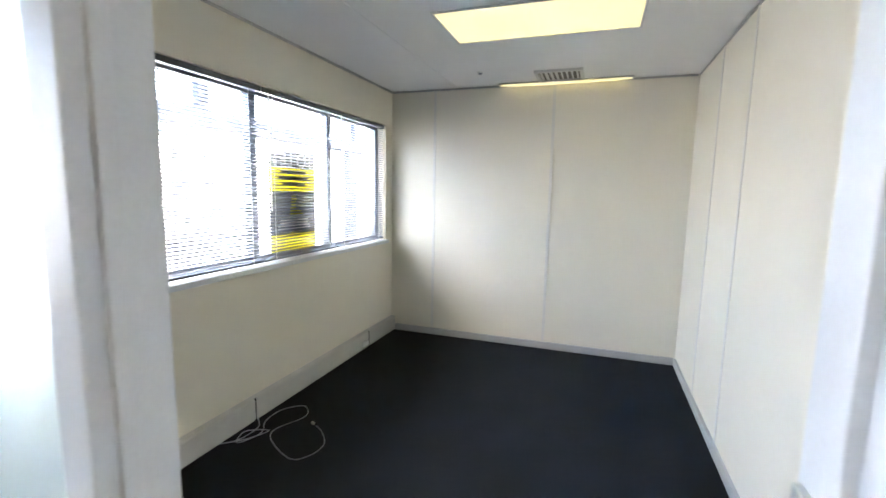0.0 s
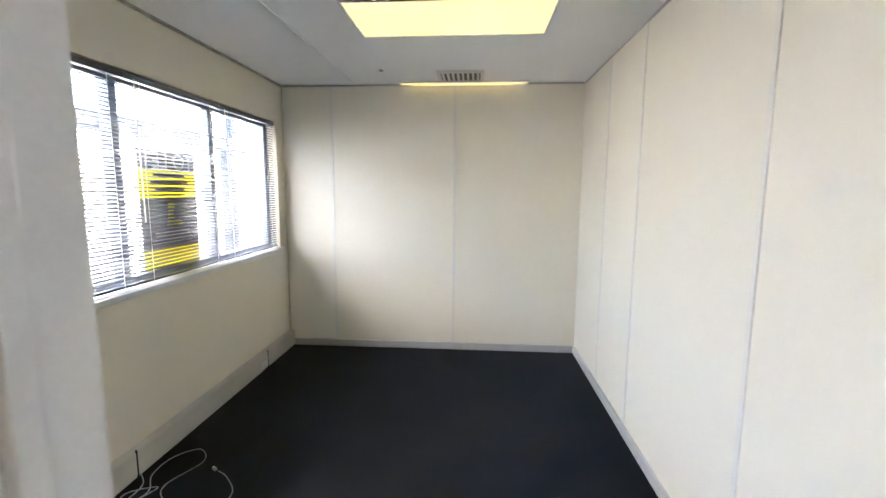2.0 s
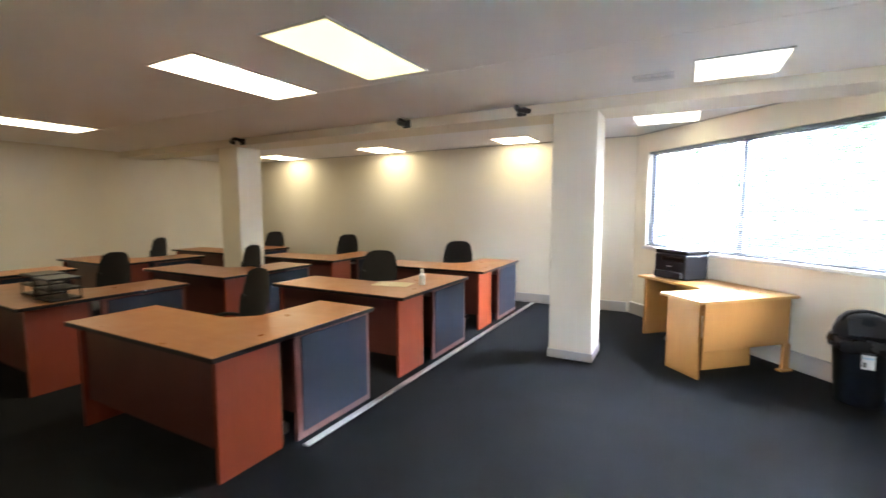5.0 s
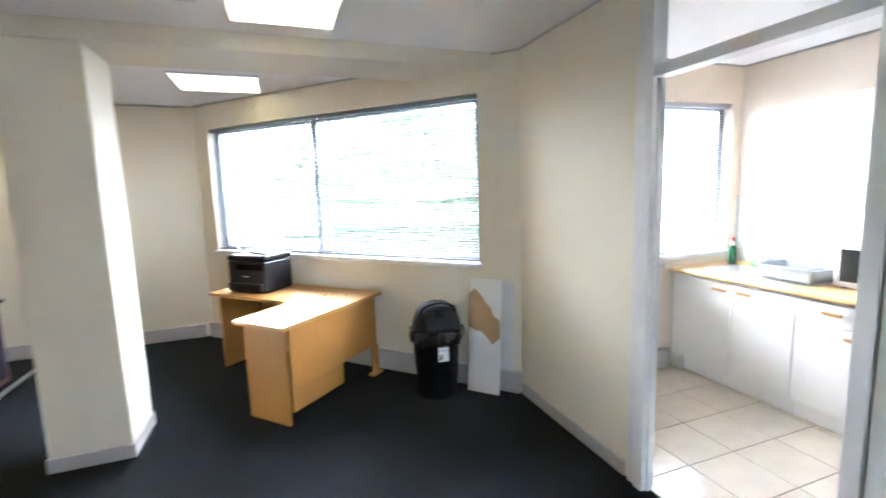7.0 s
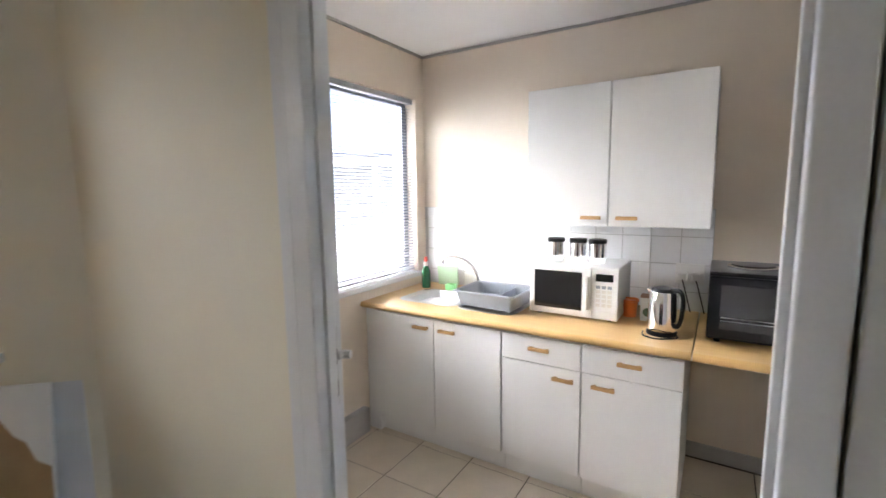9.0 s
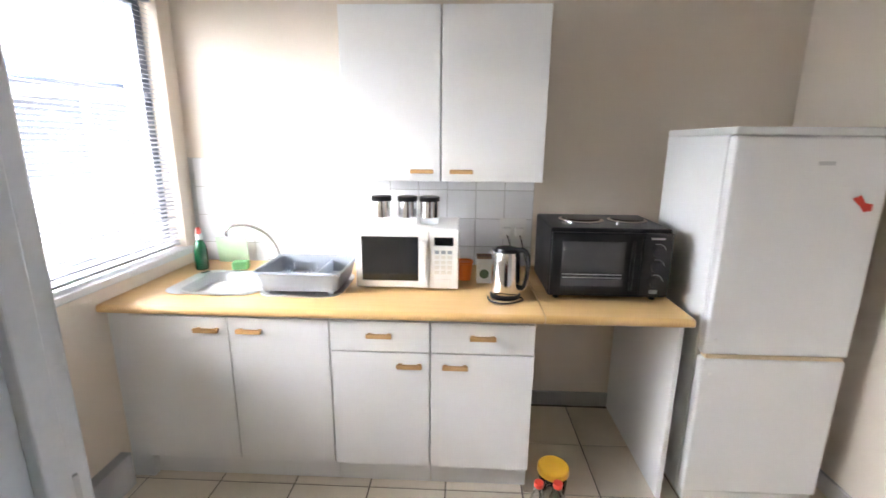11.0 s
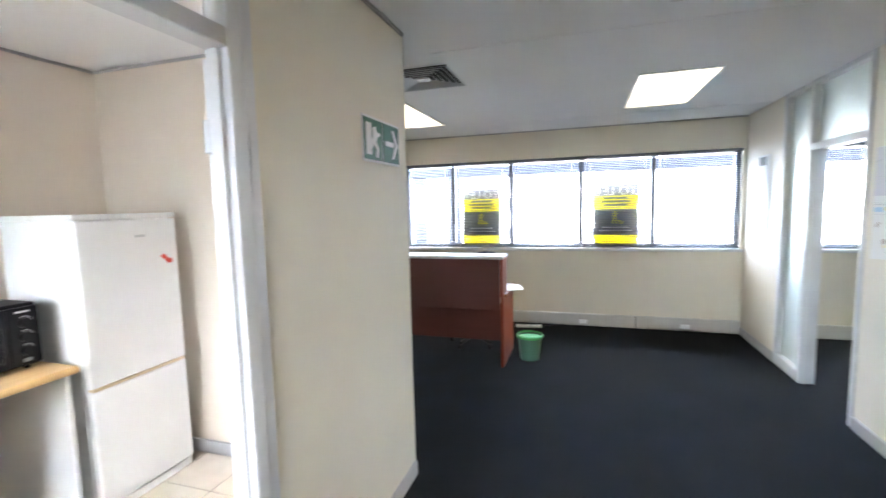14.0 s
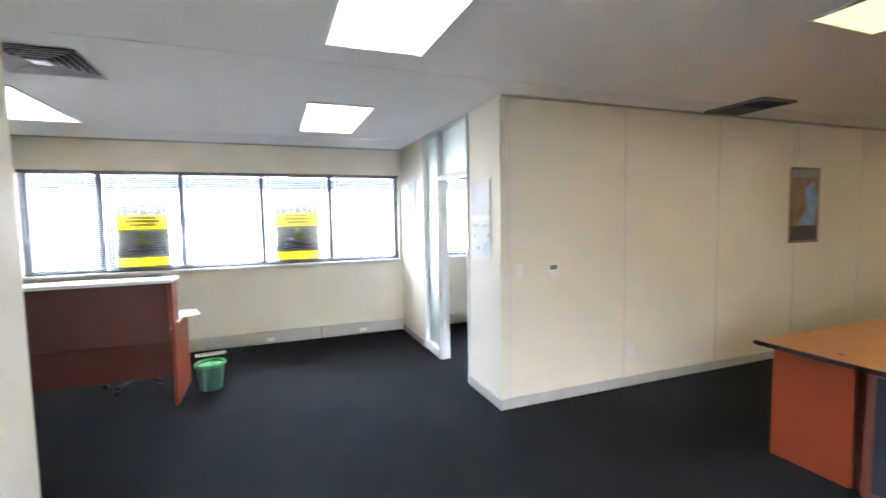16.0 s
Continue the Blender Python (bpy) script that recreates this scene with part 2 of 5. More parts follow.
OUT = [(-5.3, -4.4), (-2.95, -4.4), (-0.37, -7.2), (8.7, -7.2), (8.7, 3.27), (-5.3, 3.27)]
solid("floor", slab([(-2.86, -0.7), (-4.9, -0.7), (-4.9, 3.06), (8.55, 3.06), (8.55, -7.05), (-0.27, -7.05), (-2.88, -4.23), (-2.88, -0.7)], -0.03, 0), M_CARPET, "charcoal carpet over the whole office floor", "floor", kind="structure")
solid("floor_slab", slab(OUT, -0.35, -0.035), M_GROUT, "concrete slab under the carpet and tiles", "slab", kind="structure")
solid("ceiling", slab(OUT, H, H + 0.25), M_CEIL, "white plasterboard ceiling with faint joints", "ceiling", kind="structure")
for y in (-3.0, -0.35, 2.3):
    solid("ceiling_joint", bx(-2.8, y, H - 0.003, 8.4, y + 0.035, H + 0.002), M_CEIL, "thin white cover strip across the ceiling", "trim", kind="structure")

WALL_N = wall("wall_north", (-4.9, 3.05), (8.6, 3.05), 0.22, M_WALL, "cream window wall with a ribbon of windows", [(0.48, 4.87, 1.05, 2.27), (5.2, 8.9, 1.05, 2.27)])
wall("wall_west", (-4.75, -0.7), (-4.75, 3.05), 0.15, M_WALL, "plain cream end wall behind the reception")
wall("wall_kitchen_north", (-5.09, -0.85), (-2.9, -0.85), 0.15, M_KITCH, "beige kitchen wall beside the fridge")
wall("wall_kitchen_east", (-2.85, -4.23), (-2.85, -0.70), 0.05, M_WALL, "cream wall with the kitchen doorway and exit sign", [(1.21, 2.22, 0, H)])
WALL_KW = wall("wall_kitchen_west", (-5.09, -4.2), (-5.09, -0.7), 0.2, M_KITCH, "beige kitchen wall behind the worktop")
wall("wall_kitchen_south", (-2.9, -4.17), (-5.09, -4.17), 0.23, M_KITCH, "beige kitchen window wall", [(0.40, 2.08, 1.0, 2.31)])
wall("wall_southwest", (-0.28, -7.0), (-2.85, -4.23), 0.2, M_WALL, "cream slanting wall with a wide window", [(0.23, 3.44, 1.03, 2.37)])
wall("wall_south", (8.6, -7.0), (-0.28, -7.0), 0.2, M_WALL, "cream wall behind the desk rows")
wall("wall_east", (8.5, 3.05), (8.5, -7.0), 0.15, M_WALL, "plain cream end wall of the office")
beam = bmesh.new()
box(beam, -2.72, -4.9, H - 0.11, 8.5, -4.38, H + 0.02)
solid("beam", beam, M_WALL, "shallow cream ceiling beam over the columns", "beam", kind="structure")


def panelled(name, p, q, th, seams, label, holes=(), both=True, back=None):
    """A partition: core, vinyl panels each side and cover strips on the seams."""
    m, length = along(p, q)
    core = wall(name, p, q, th, M_PANEL, label, holes)
    for side in (0, 1) if both else (0,):
        y0, y1 = (-0.004, 0.001) if side == 0 else (th - 0.001, th + 0.004)
        cuts = [0.0] + [s for s in (seams if side == 0 or back is None else back)] + [length]
        for a, b in zip(cuts, cuts[1:]):
            if any(a < h1 and b > h0 for h0, h1, _, _ in holes):
                continue
            part("panel", bx(a + 0.004, y0, 0.09, b - 0.004, y1, H - 0.012, bev=0.001), M_PANEL, core)
        for s in cuts[1:-1]:
            if any(h0 - 0.01 < s < h1 + 0.01 for h0, h1, _, _ in holes):
                continue
            y2, y3 = (-0.009, -0.003) if side == 0 else (th + 0.003, th + 0.009)
            part("cover_strip", bx(s - 0.014, y2, 0.08, s + 0.014, y3, H - 0.01, bev=0.0015), M_SEAM, core)
    return core


panelled("partition_south", (0, 0), (8.5, 0), 0.1, [0.075, 1.31, 2.53, 3.75, 4.97, 6.19, 7.4], "cream panel partition with pale seams", back=[1.40, 2.63, 3.34, 4.21, 6.19, 7.4])
panelled("partition_office_end", (4.16, 3.05), (4.16, 0.1), 0.1, [0.5, 1.72], "cream panel partition closing the small office")
panelled("partition_entrance", (0, 3.05), (0, 0.1), 0.1, [], "cream partition with frosted light and doorway", [(1.02, 2.42, 0, H)])
solid("corner_trim", bx(-0.006, -0.006, 0.0, 0.022, 0.1, H - 0.002, bev=0.002), M_PANEL, "cream corner profile of the partition", "trim", kind="structure")


def skirting(p, q, h=0.09, th=0.016, material=None, label="grey skirting board along the wall", name="baseboard"):
    m, length = along(p, q)
    bm = box(bmesh.new(), 0, -th, 0, length, 0.002, h, bev=0.003)
    return solid(name, bm, material or M_TRIM, label, "skirting", m, "structure")


skirting((0.0, 0), (8.4, 0), th=0.02)
skirting((4.16, 3.0), (4.16, 0.12), h=0.07, th=0.02)
skirting((4.14, 0.1), (0.12, 0.1), h=0.07, th=0.02)
skirting((0, 0.62), (0, -0.02), th=0.02)
skirting((0, 3.0), (0, 2.04), th=0.02)
skirting((-2.85, -4.2), (-2.85, -3.08))
skirting((-2.85, -1.94), (-2.85, -0.71))
skirting((8.4, -7.0), (-0.2, -7.0), h=0.15, th=0.03)
skirting((-0.28, -7.0), (-2.85, -4.23), h=0.17, th=0.05)
skirting((-5.09, -4.2), (-5.09, -0.87))
skirting((-5.08, -0.85), (-2.91, -0.85))
skirting((-2.91, -4.17), (-4.3, -4.17), h=0.17, th=0.05)
skirting((-2.9, -0.87), (-2.9, -1.17))


# grey strip whose colour stands in for the shadow gap under the ceiling
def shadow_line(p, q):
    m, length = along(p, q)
    solid("ceiling_shadow_strip", box(bmesh.new(), 0, -0.014, H - 0.016, length, 0.003, H - 0.001), M_SHADOWLINE, "thin grey strip painting the shadow line where wall meets ceiling", "trim", m, "structure")


# shade of the ceiling gap, put into a grey base colour
M_SHADOWLINE = mat("shadow_line_grey", (0.44, 0.43, 0.42), 0.6)
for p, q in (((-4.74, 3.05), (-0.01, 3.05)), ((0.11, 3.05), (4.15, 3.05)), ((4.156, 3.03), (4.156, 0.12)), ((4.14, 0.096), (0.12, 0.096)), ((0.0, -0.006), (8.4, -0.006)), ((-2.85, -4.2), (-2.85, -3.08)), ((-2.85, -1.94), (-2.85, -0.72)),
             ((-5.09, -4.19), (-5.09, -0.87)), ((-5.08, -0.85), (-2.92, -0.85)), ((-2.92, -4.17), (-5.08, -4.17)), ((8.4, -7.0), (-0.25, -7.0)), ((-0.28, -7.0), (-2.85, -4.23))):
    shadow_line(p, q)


def trunking(x0, x1, joints, sockets):
    t = thing("cable_trunking", pose(0, 3.05, 0), "grey skirting trunking under the windows", "trunking", kind="structure")
    part("base", bx(x0, -0.05, 0.005, x1, -0.002, 0.165, bev=0.004), M_TRUNK, t)
    cuts = [x0] + joints + [x1]
    for a, b in zip(cuts, cuts[1:]):
        part("cover", bx(a + 0.003, -0.055, 0.02, b - 0.003, -0.049, 0.155, bev=0.002), M_TRUNK, t)
    for s in joints:
        part("joint", bx(s - 0.004, -0.058, 0.01, s + 0.004, -0.05, 0.168), M_BLACK, t)
    for s in sockets:
        part("socket", bx(s - 0.05, -0.075, 0.04, s + 0.05, -0.054, 0.09, bev=0.004), M_PLAST, t, "white plastic socket")


trunking(0.11, 4.14, [1.93, 3.52], [3.43])
trunking(-4.7, -0.01, [-3.4, -1.2], [-1.85, -0.62])


# columns
def column(x0, x1, y0, y1):
    c = thing("column", pose((x0 + x1) / 2, (y0 + y1) / 2, 0), "square cream plastered column with grey skirting", "column", kind="structure")
    w, d = (x1 - x0) / 2, (y1 - y0) / 2
    part("shaft", bx(-w, -d, 0, w, d, H - 0.001, bev=0.008), M_WALL, c)
    part("skirting", bx(-w - 0.012, -d - 0.012, 0, w + 0.012, d + 0.012, 0.09, bev=0.003), M_TRIM, c, "grey skirting")


column(-0.14, 0.30, -4.86, -4.42)
column(5.2, 5.64, -4.86, -4.42)


# windows
def window(name, p, q, s_list, z0, z1, label, sill=0.10, depth=0.22, signs=()):
    m, length = along(p, q)
    w = thing(name, m, label, "window", kind="structure")
    a, b, yf = s_list[0], s_list[-1], depth * 0.45
    part("head", bx(a, yf, z1 - 0.05, b, yf + 0.06, z1, bev=0.003), M_ALU, w)
    part("bottom_rail", bx(a, yf, z0, b, yf + 0.06, z0 + 0.05, bev=0.003), M_ALU, w)
    for i, s in enumerate(s_list):
        wd = 0.03 if 0 < i < len(s_list) - 1 else 0.03
        c = min(max(s, a + wd), b - wd)
        part("mullion", bx(c - wd, yf - 0.004, z0 + 0.05, c + wd, yf + 0.064, z1 - 0.05, bev=0.003), M_ALU, w)
    for s0, s1 in zip(s_list, s_list[1:]):
        pane = part("pane", bx(s0 + 0.02, yf + 0.027, z0 + 0.045, s1 - 0.02, yf + 0.033, z1 - 0.045), M_GLASS, w)
        pane.visible_shadow = False
    part("sill", bx(a - 0.03, -0.03, z0 - 0.035, b + 0.03, yf, z0 - 0.002 + 0.004, bev=0.006), M_FRAME, w, "white sill")
    return w


def blind(m, width, drop, label, tilt=20, pitch=0.0225, material=None):
    material = material or M_SLAT
    b = thing("venetian_blind", m, label, "blind", "window blinds")
    part("head_rail", bx(-width / 2, -0.02, -0.035, width / 2, 0.02, 0, bev=0.003), material, b)
    part("bottom_rail", bx(-width / 2, -0.012, -drop, width / 2, 0.012, -drop + 0.014, bev=0.003), material, b)
    bm = bmesh.new()
    ring = []
    for x in (-width / 2, width / 2):
        ring.append([bm.verts.new((x, -0.0125 + 0.00625 * k, 0.0022 * (1 - ((k - 2) / 2) ** 2))) for k in range(5)])
    for k in range(4):
        bm.faces.new((ring[0][k], ring[0][k + 1], ring[1][k + 1], ring[1][k]))
    bmesh.ops.solidify(bm, geom=bm.faces[:], thickness=0.0005)
    me = mesh_of("slat", bm, material, True)
    z = -0.05
    k = 0
    while z > -drop + 0.02:
        piece("slat", me, b, pose(0, 0, z, tilt + math.sin(k * 1.7) * 1.2, 0.04 * math.sin(k * 2.3), 0))
        z -= pitch
        k += 1
    for x in (-width * 0.38, width * 0.38):
        part("cord", bx(x - 0.0012, -0.0155, -drop, x + 0.0012, -0.0135, -0.03), M_PLAST, b)
    part("wand", rod(bmesh.new(), (-width / 2 + 0.05, -0.03, -0.03), (-width / 2 + 0.05, -0.035, -drop * 0.7), 0.004), M_PLAST, b)
    return b


def blinds(p, q, spans, z0, z1, label, y=0.035, tilt=20, material=None):
    m, _ = along(p, q)
    for s0, s1 in spans:
        blind(m @ pose((s0 + s1) / 2, y, z1 - 0.004), s1 - s0 - 0.012, z1 - z0 - 0.02, label, tilt, material=material)


N0, N1 = (-4.9, 3.05), (8.6, 3.05)
window("window_1", N0, N1, [0.48, 1.22, 2.07, 3.01, 3.90, 4.87], 1.05, 2.27, "ribbon window with dark aluminium mullions")
window("window_2", N0, N1, [5.2, 6.14, 7.06, 7.98, 8.90], 1.05, 2.27, "office window with dark aluminium mullions")
blinds(N0, N1, [(0.48, 1.22), (1.22, 2.07), (2.07, 3.01), (3.01, 3.90), (3.90, 4.87)], 1.05, 2.27, "open steel-blue venetian blind over the ribbon window", tilt=28)
blinds(N0, N1, [(5.2, 6.14), (6.14, 7.06), (7.06, 7.98), (7.98, 8.90)], 1.05, 2.27, "open steel-blue venetian blind in the small office", tilt=28)
K0, K1 = (-2.9, -4.17), (-5.09, -4.17)
window("window_3", K0, K1, [0.40, 2.08], 1.0, 2.31, "kitchen window beside the sink", depth=0.2)
blinds(K0, K1, [(0.41, 2.07)], 1.0, 2.31, "open pale venetian blind at the kitchen window", tilt=18, material=M_SLATPALE)
D0, D1 = (-0.28, -7.0), (-2.85, -4.23)
window("window_4", D0, D1, [0.23, 1.68, 3.44], 1.03, 2.37, "wide two-bay window in the slanting wall", depth=0.2)
blinds(D0, D1, [(0.23, 1.68), (1.68, 3.44)], 1.03, 2.37, "open venetian blind over the wide window", tilt=30)


# doorways
def doorway(name, m, width, head, label, light=None, left=0.05, right=0.05, front=-0.012, back=0.112, groove=0.0):
    """Posts to the ceiling, a head rail and a glazed light above; x along the wall, y through it."""
    d = thing(name, m, label, "doorway", kind="structure")
    for x0, x1, xs, out in ((0, left, left, 0), (width - right, width, width - right - 0.012, 1)):
        if groove:
            a, b = (x0, x0 + groove) if out == 0 else (x1 - groove, x1)
            part("cover_profile", bx(a, front + 0.008, 0, b, 0.004, H - 0.001, bev=0.003), M_FRAME, d)
            x0, x1 = (x0 + groove + 0.008, x1) if out == 0 else (x0, x1 - groove - 0.008)
        part("jamb", bx(x0, front, 0, x1, back, H - 0.001, bev=0.004), M_FRAME, d)
        part("stop", bx(xs, front + 0.03, 0, xs + 0.012, front + 0.055, head, bev=0.002), M_FRAME, d)
    part("head_rail", bx(left, front + 0.002, head, width - right, back - 0.002, head + 0.055, bev=0.004), M_FRAME, d)
    part("top_rail", bx(left, front + 0.002, H - 0.04, width - right, back - 0.002, H - 0.001, bev=0.004), M_FRAME, d)
    mid = (front + back) / 2
    g = part("light_above", bx(left - 0.008, mid - 0.003, head + 0.05, width - right + 0.008, mid + 0.003, H - 0.035), light or M_GLASS, d, "glazed light over the doorway")
    g.visible_shadow = False
    return d


# small office: doorway with a frosted side light
d1 = doorway("door_1", along((0, 1.52), (0, 0.64))[0], 0.88, 2.06, "white doorway frame without a leaf, frosted light above", M_FROST, 0.06, 0.04)
part("strike_plate", bx(0.832, 0.07, 1.20, 0.841, 0.10, 1.33, bev=0.002), M_STEEL, d1, "steel strike plate")
sl = thing("side_light", along((0, 2.03), (0, 1.52))[0], "tall frosted glass side light in white frame", "window", kind="structure")
part("post", bx(0, -0.012, 0, 0.05, 0.112, H - 0.001, bev=0.004), M_FRAME, sl)
part("bottom_rail", bx(0.05, -0.01, 0, 0.51, 0.11, 0.1, bev=0.004), M_FRAME, sl)
part("top_rail", bx(0.05, -0.01, H - 0.04, 0.51, 0.11, H - 0.001, bev=0.004), M_FRAME, sl)
gl = part("pane", bx(0.045, 0.046, 0.09, 0.515, 0.052, H - 0.035), M_FROST, sl, "frosted glass")
gl.visible_shadow = False

# kitchen doorway
d2 = doorway("door_2", along((-2.85, -3.05), (-2.85, -1.975))[0], 1.075, 2.13, "white kitchen doorway frame with a glazed light above", None, 0.11, 0.11, -0.025, 0.06, 0.045)
part("strike_plate", bx(0.108, 0.012, 1.10, 0.113, 0.045, 1.30, bev=0.002), M_STEEL, d2, "steel strike plate")
part("strike_hole", bx(0.1125, 0.020, 1.125, 0.1142, 0.038, 1.165), M_BLACK, d2, "dark bolt hole")
part("strike_hole", bx(0.1125, 0.020, 1.205, 0.1142, 0.038, 1.245), M_BLACK, d2, "dark latch hole")
part("strike_lip", tube([(0.112, 0.042, 1.225), (0.118, 0.056, 1.225), (0.134, 0.064, 1.225)], 0.011, 8, 4), M_STEEL, d2, "bent steel lip", True)
# the leaf stands folded back against the kitchen wall
leaf = thing("kitchen_door", pose(-2.905, -2.055, 0.0), "white flush kitchen door folded open against the wall", "door")
part("panel", bx(-0.046, 0.0, 0.012, -0.006, 0.86, 2.12, bev=0.003), M_FRAME, leaf)
for z in (0.2, 1.84):
    h = part("hinge", bx(-0.05, -0.012, z, -0.004, 0.001, z + 0.1, bev=0.002), M_STEEL, leaf, "steel butt hinge")
    part("pin", cyl(bmesh.new(), -0.003, -0.014, z - 0.004, z + 0.104, 0.007, n=12), M_STEEL, h, smooth=True)
part("handle", tube([(-0.046, 0.80, 1.03), (-0.085, 0.80, 1.03), (-0.09, 0.78, 1.03), (-0.09, 0.69, 1.03)], 0.009), M_STEEL, leaf, "steel lever handle", True)


# ceiling lights and vents
def panel_light(x0, x1, y0, y1, material, label):
    t = thing("ceiling_light", pose((x0 + x1) / 2, (y0 + y1) / 2, H), label, "ceiling light", "fluorescent ceiling panels")
    w, d = (x1 - x0) / 2, (y1 - y0) / 2
    fr = bmesh.new()
    for a in ((-w, -d, -w + 0.014, d), (w - 0.014, -d, w, d), (-w + 0.014, -d, w - 0.014, -d + 0.014), (-w + 0.014, d - 0.014, w - 0.014, d)):
        box(fr, a[0], a[1], -0.012, a[2], a[3], 0.001)
    part("frame", fr, M_FRAME, t)
    bm = bmesh.new()
    bmesh.ops.create_grid(bm, x_segments=8, y_segments=8, size=1, matrix=Matrix.Diagonal((w - 0.013, d - 0.013, 1, 1)))
    for v in bm.verts:
        u = max(abs(v.co.x) / w, abs(v.co.y) / d)
        v.co.z = -0.006 - 0.018 * (1 - u ** 4)
    bmesh.ops.reverse_faces(bm, faces=bm.faces)
    part("diffuser", bm, material, t, "glowing prismatic diffuser", True)
    return t


LIT = "lit fluorescent ceiling panel with warm diffuser"
for a in ((-1.46, -0.87, 0.68, 1.96), (-1.46, -0.87, -1.9, -0.64), (-4.06, -3.46, 0.82, 2.1), (-1.52, -0.93, -4.18, -3.56), (-1.04, -0.34, -6.12, -5.46)):
    panel_light(*a, M_SOFT, LIT)
for a in ((2.06, 2.62, -2.93, -1.74), (1.15, 1.75, -6.9, -6.25), (3.7, 4.3, -6.9, -6.15), (6.3, 6.9, -6.9, -6.15), (6.0, 6.6, -2.93, -1.74)):
    panel_light(*a, M_LAMP, LIT)
for a in ((0.86, 1.42, -2.84, -1.74), (2.24, 2.81, 0.68, 1.88), (4.06, 4.155, 0.64, 1.86)):
    panel_light(*a, M_DIM, "dimly lit yellowed fluorescent ceiling panel")


def vent(x0, x1, y0, y1, n, label, dark=False):
    t = thing("ceiling_vent", pose((x0 + x1) / 2, (y0 + y1) / 2, H), label, "air vent", "air vents")
    w, d = (x1 - x0) / 2, (y1 - y0) / 2
    part("backing", bx(-w + 0.02, -d + 0.02, -0.004, w - 0.02, d - 0.02, 0.001), M_BLACK, t)
    for a in ((-w, -d, -w + 0.03, d), (w - 0.03, -d, w, d), (-w + 0.03, -d, w - 0.03, -d + 0.03), (-w + 0.03, d - 0.03, w - 0.03, d)):
        part("frame", bx(a[0], a[1], -0.02, a[2], a[3], 0.001, bev=0.003), M_FRAME if not dark else M_ALU, t)
    me = mesh_of("louvre", bx(-w + 0.03, -0.012, -0.001, w - 0.03, 0.012, 0.001), M_FRAME if not dark else M_ALU)
    for k in range(n):
        y = -d + 0.03 + (k + 0.5) * (2 * d - 0.06) / n
        piece("louvre", me, t, pose(0, y, -0.012, 40 if y < 0 else -40))


def diffuser(x0, x1, y0, y1, rings, label):
    """A four-way ceiling diffuser: nested square cones of sheet metal."""
    t = thing("ceiling_vent", pose((x0 + x1) / 2, (y0 + y1) / 2, H), label, "air vent", "air vents")
    w = (x1 - x0) / 2
    part("backing", bx(-w + 0.02, -w + 0.02, -0.002, w - 0.02, w - 0.02, 0.001), M_BLACK, t)
    for k in range(rings):
        a = w * (1 - k / (rings + 0.4))
        b = a - w * 0.5 / rings - (0.012 if k == 0 else 0)
        bm = bmesh.new()
        vs = [[bm.verts.new((sx * q, sy * q, z)) for sx, sy in ((-1, -1), (1, -1), (1, 1), (-1, 1))] for q, z in ((a, -0.018), (b, -0.003))]
        for i in range(4):
            bm.faces.new((vs[0][i], vs[0][(i + 1) % 4], vs[1][(i + 1) % 4], vs[1][i]))
        bmesh.ops.solidify(bm, geom=bm.faces[:], thickness=0.0015)
        part("blade" if k else "frame", bm, M_FRAME, t)
    part("core", bx(-w * 0.16, -w * 0.16, -0.02, w * 0.16, w * 0.16, -0.004, bev=0.003), M_FRAME, t)


diffuser(-3.3, -2.76, -0.12, 0.42, 6, "square four-way ceiling air diffuser, white metal")
vent(3.68, 4.05, 1.06, 1.47, 8, "white louvred ceiling air vent")
vent(2.22, 2.66, -0.63, -0.06, 12, "dark grey return air grille in the ceiling", True)
vent(-0.8, -0.5, -3.93, -3.78, 5, "small white ceiling air vent")
M_GREENP = mat("green_plastic", (0.06, 0.34, 0.11), 0.4, vary=0.06)
M_DKGREEN = mat("green_soap", (0.006, 0.08, 0.032), 0.15, vary=0.1)
M_REDP = mat("red_plastic", (0.65, 0.06, 0.04), 0.35, vary=0.05)
M_ORANGE = mat("orange_plastic", (0.85, 0.20, 0.03), 0.35, vary=0.05)
M_YELLOW = mat("yellow_plastic", (0.62, 0.34, 0.03), 0.4, vary=0.05)
M_GREYP = mat("grey_plastic", (0.30, 0.33, 0.37), 0.4, vary=0.05)
M_PAPER = mat("paper", (0.80, 0.79, 0.78), 0.7, vary=0.02)
M_KRAFT = mat("brown_card", (0.46, 0.30, 0.16), 0.85, vary=0.1, scale=12)
M_LILAC = mat("faded_print", (0.66, 0.62, 0.66), 0.5, vary=0.08, scale=3)
M_INK = mat("grey_ink", (0.36, 0.36, 0.38), 0.6)
M_BLUEINK = mat("pale_blue_ink", (0.50, 0.64, 0.76), 0.6)
M_YELINK = mat("amber_ink", (0.82, 0.68, 0.38), 0.6)
M_BROWNINK = mat("brown_ink", (0.36, 0.22, 0.16), 0.6)
M_SEPIA = mat("sepia_ink", (0.50, 0.40, 0.35), 0.6)
M_PENCIL = mat("faint_ink", (0.55, 0.54, 0.55), 0.6)
M_SIGNG = mat("exit_green", (0.0, 0.085, 0.05), 0.5, vary=0.04)
M_SIGNY = mat("sign_yellow", (0.75, 0.68, 0.03), 0.5, vary=0.03)
M_SIGND = mat("sign_charcoal", (0.17, 0.17, 0.165), 0.5, vary=0.05)
M_SIGNW = mat("sign_white", (0.78, 0.78, 0.78), 0.5, vary=0.03)
M_BOARDD = mat("board_charcoal", (0.17, 0.17, 0.165), 0.5, vary=0.05)
M_BOARDW = mat("board_white", (0.78, 0.78, 0.78), 0.5, vary=0.03)
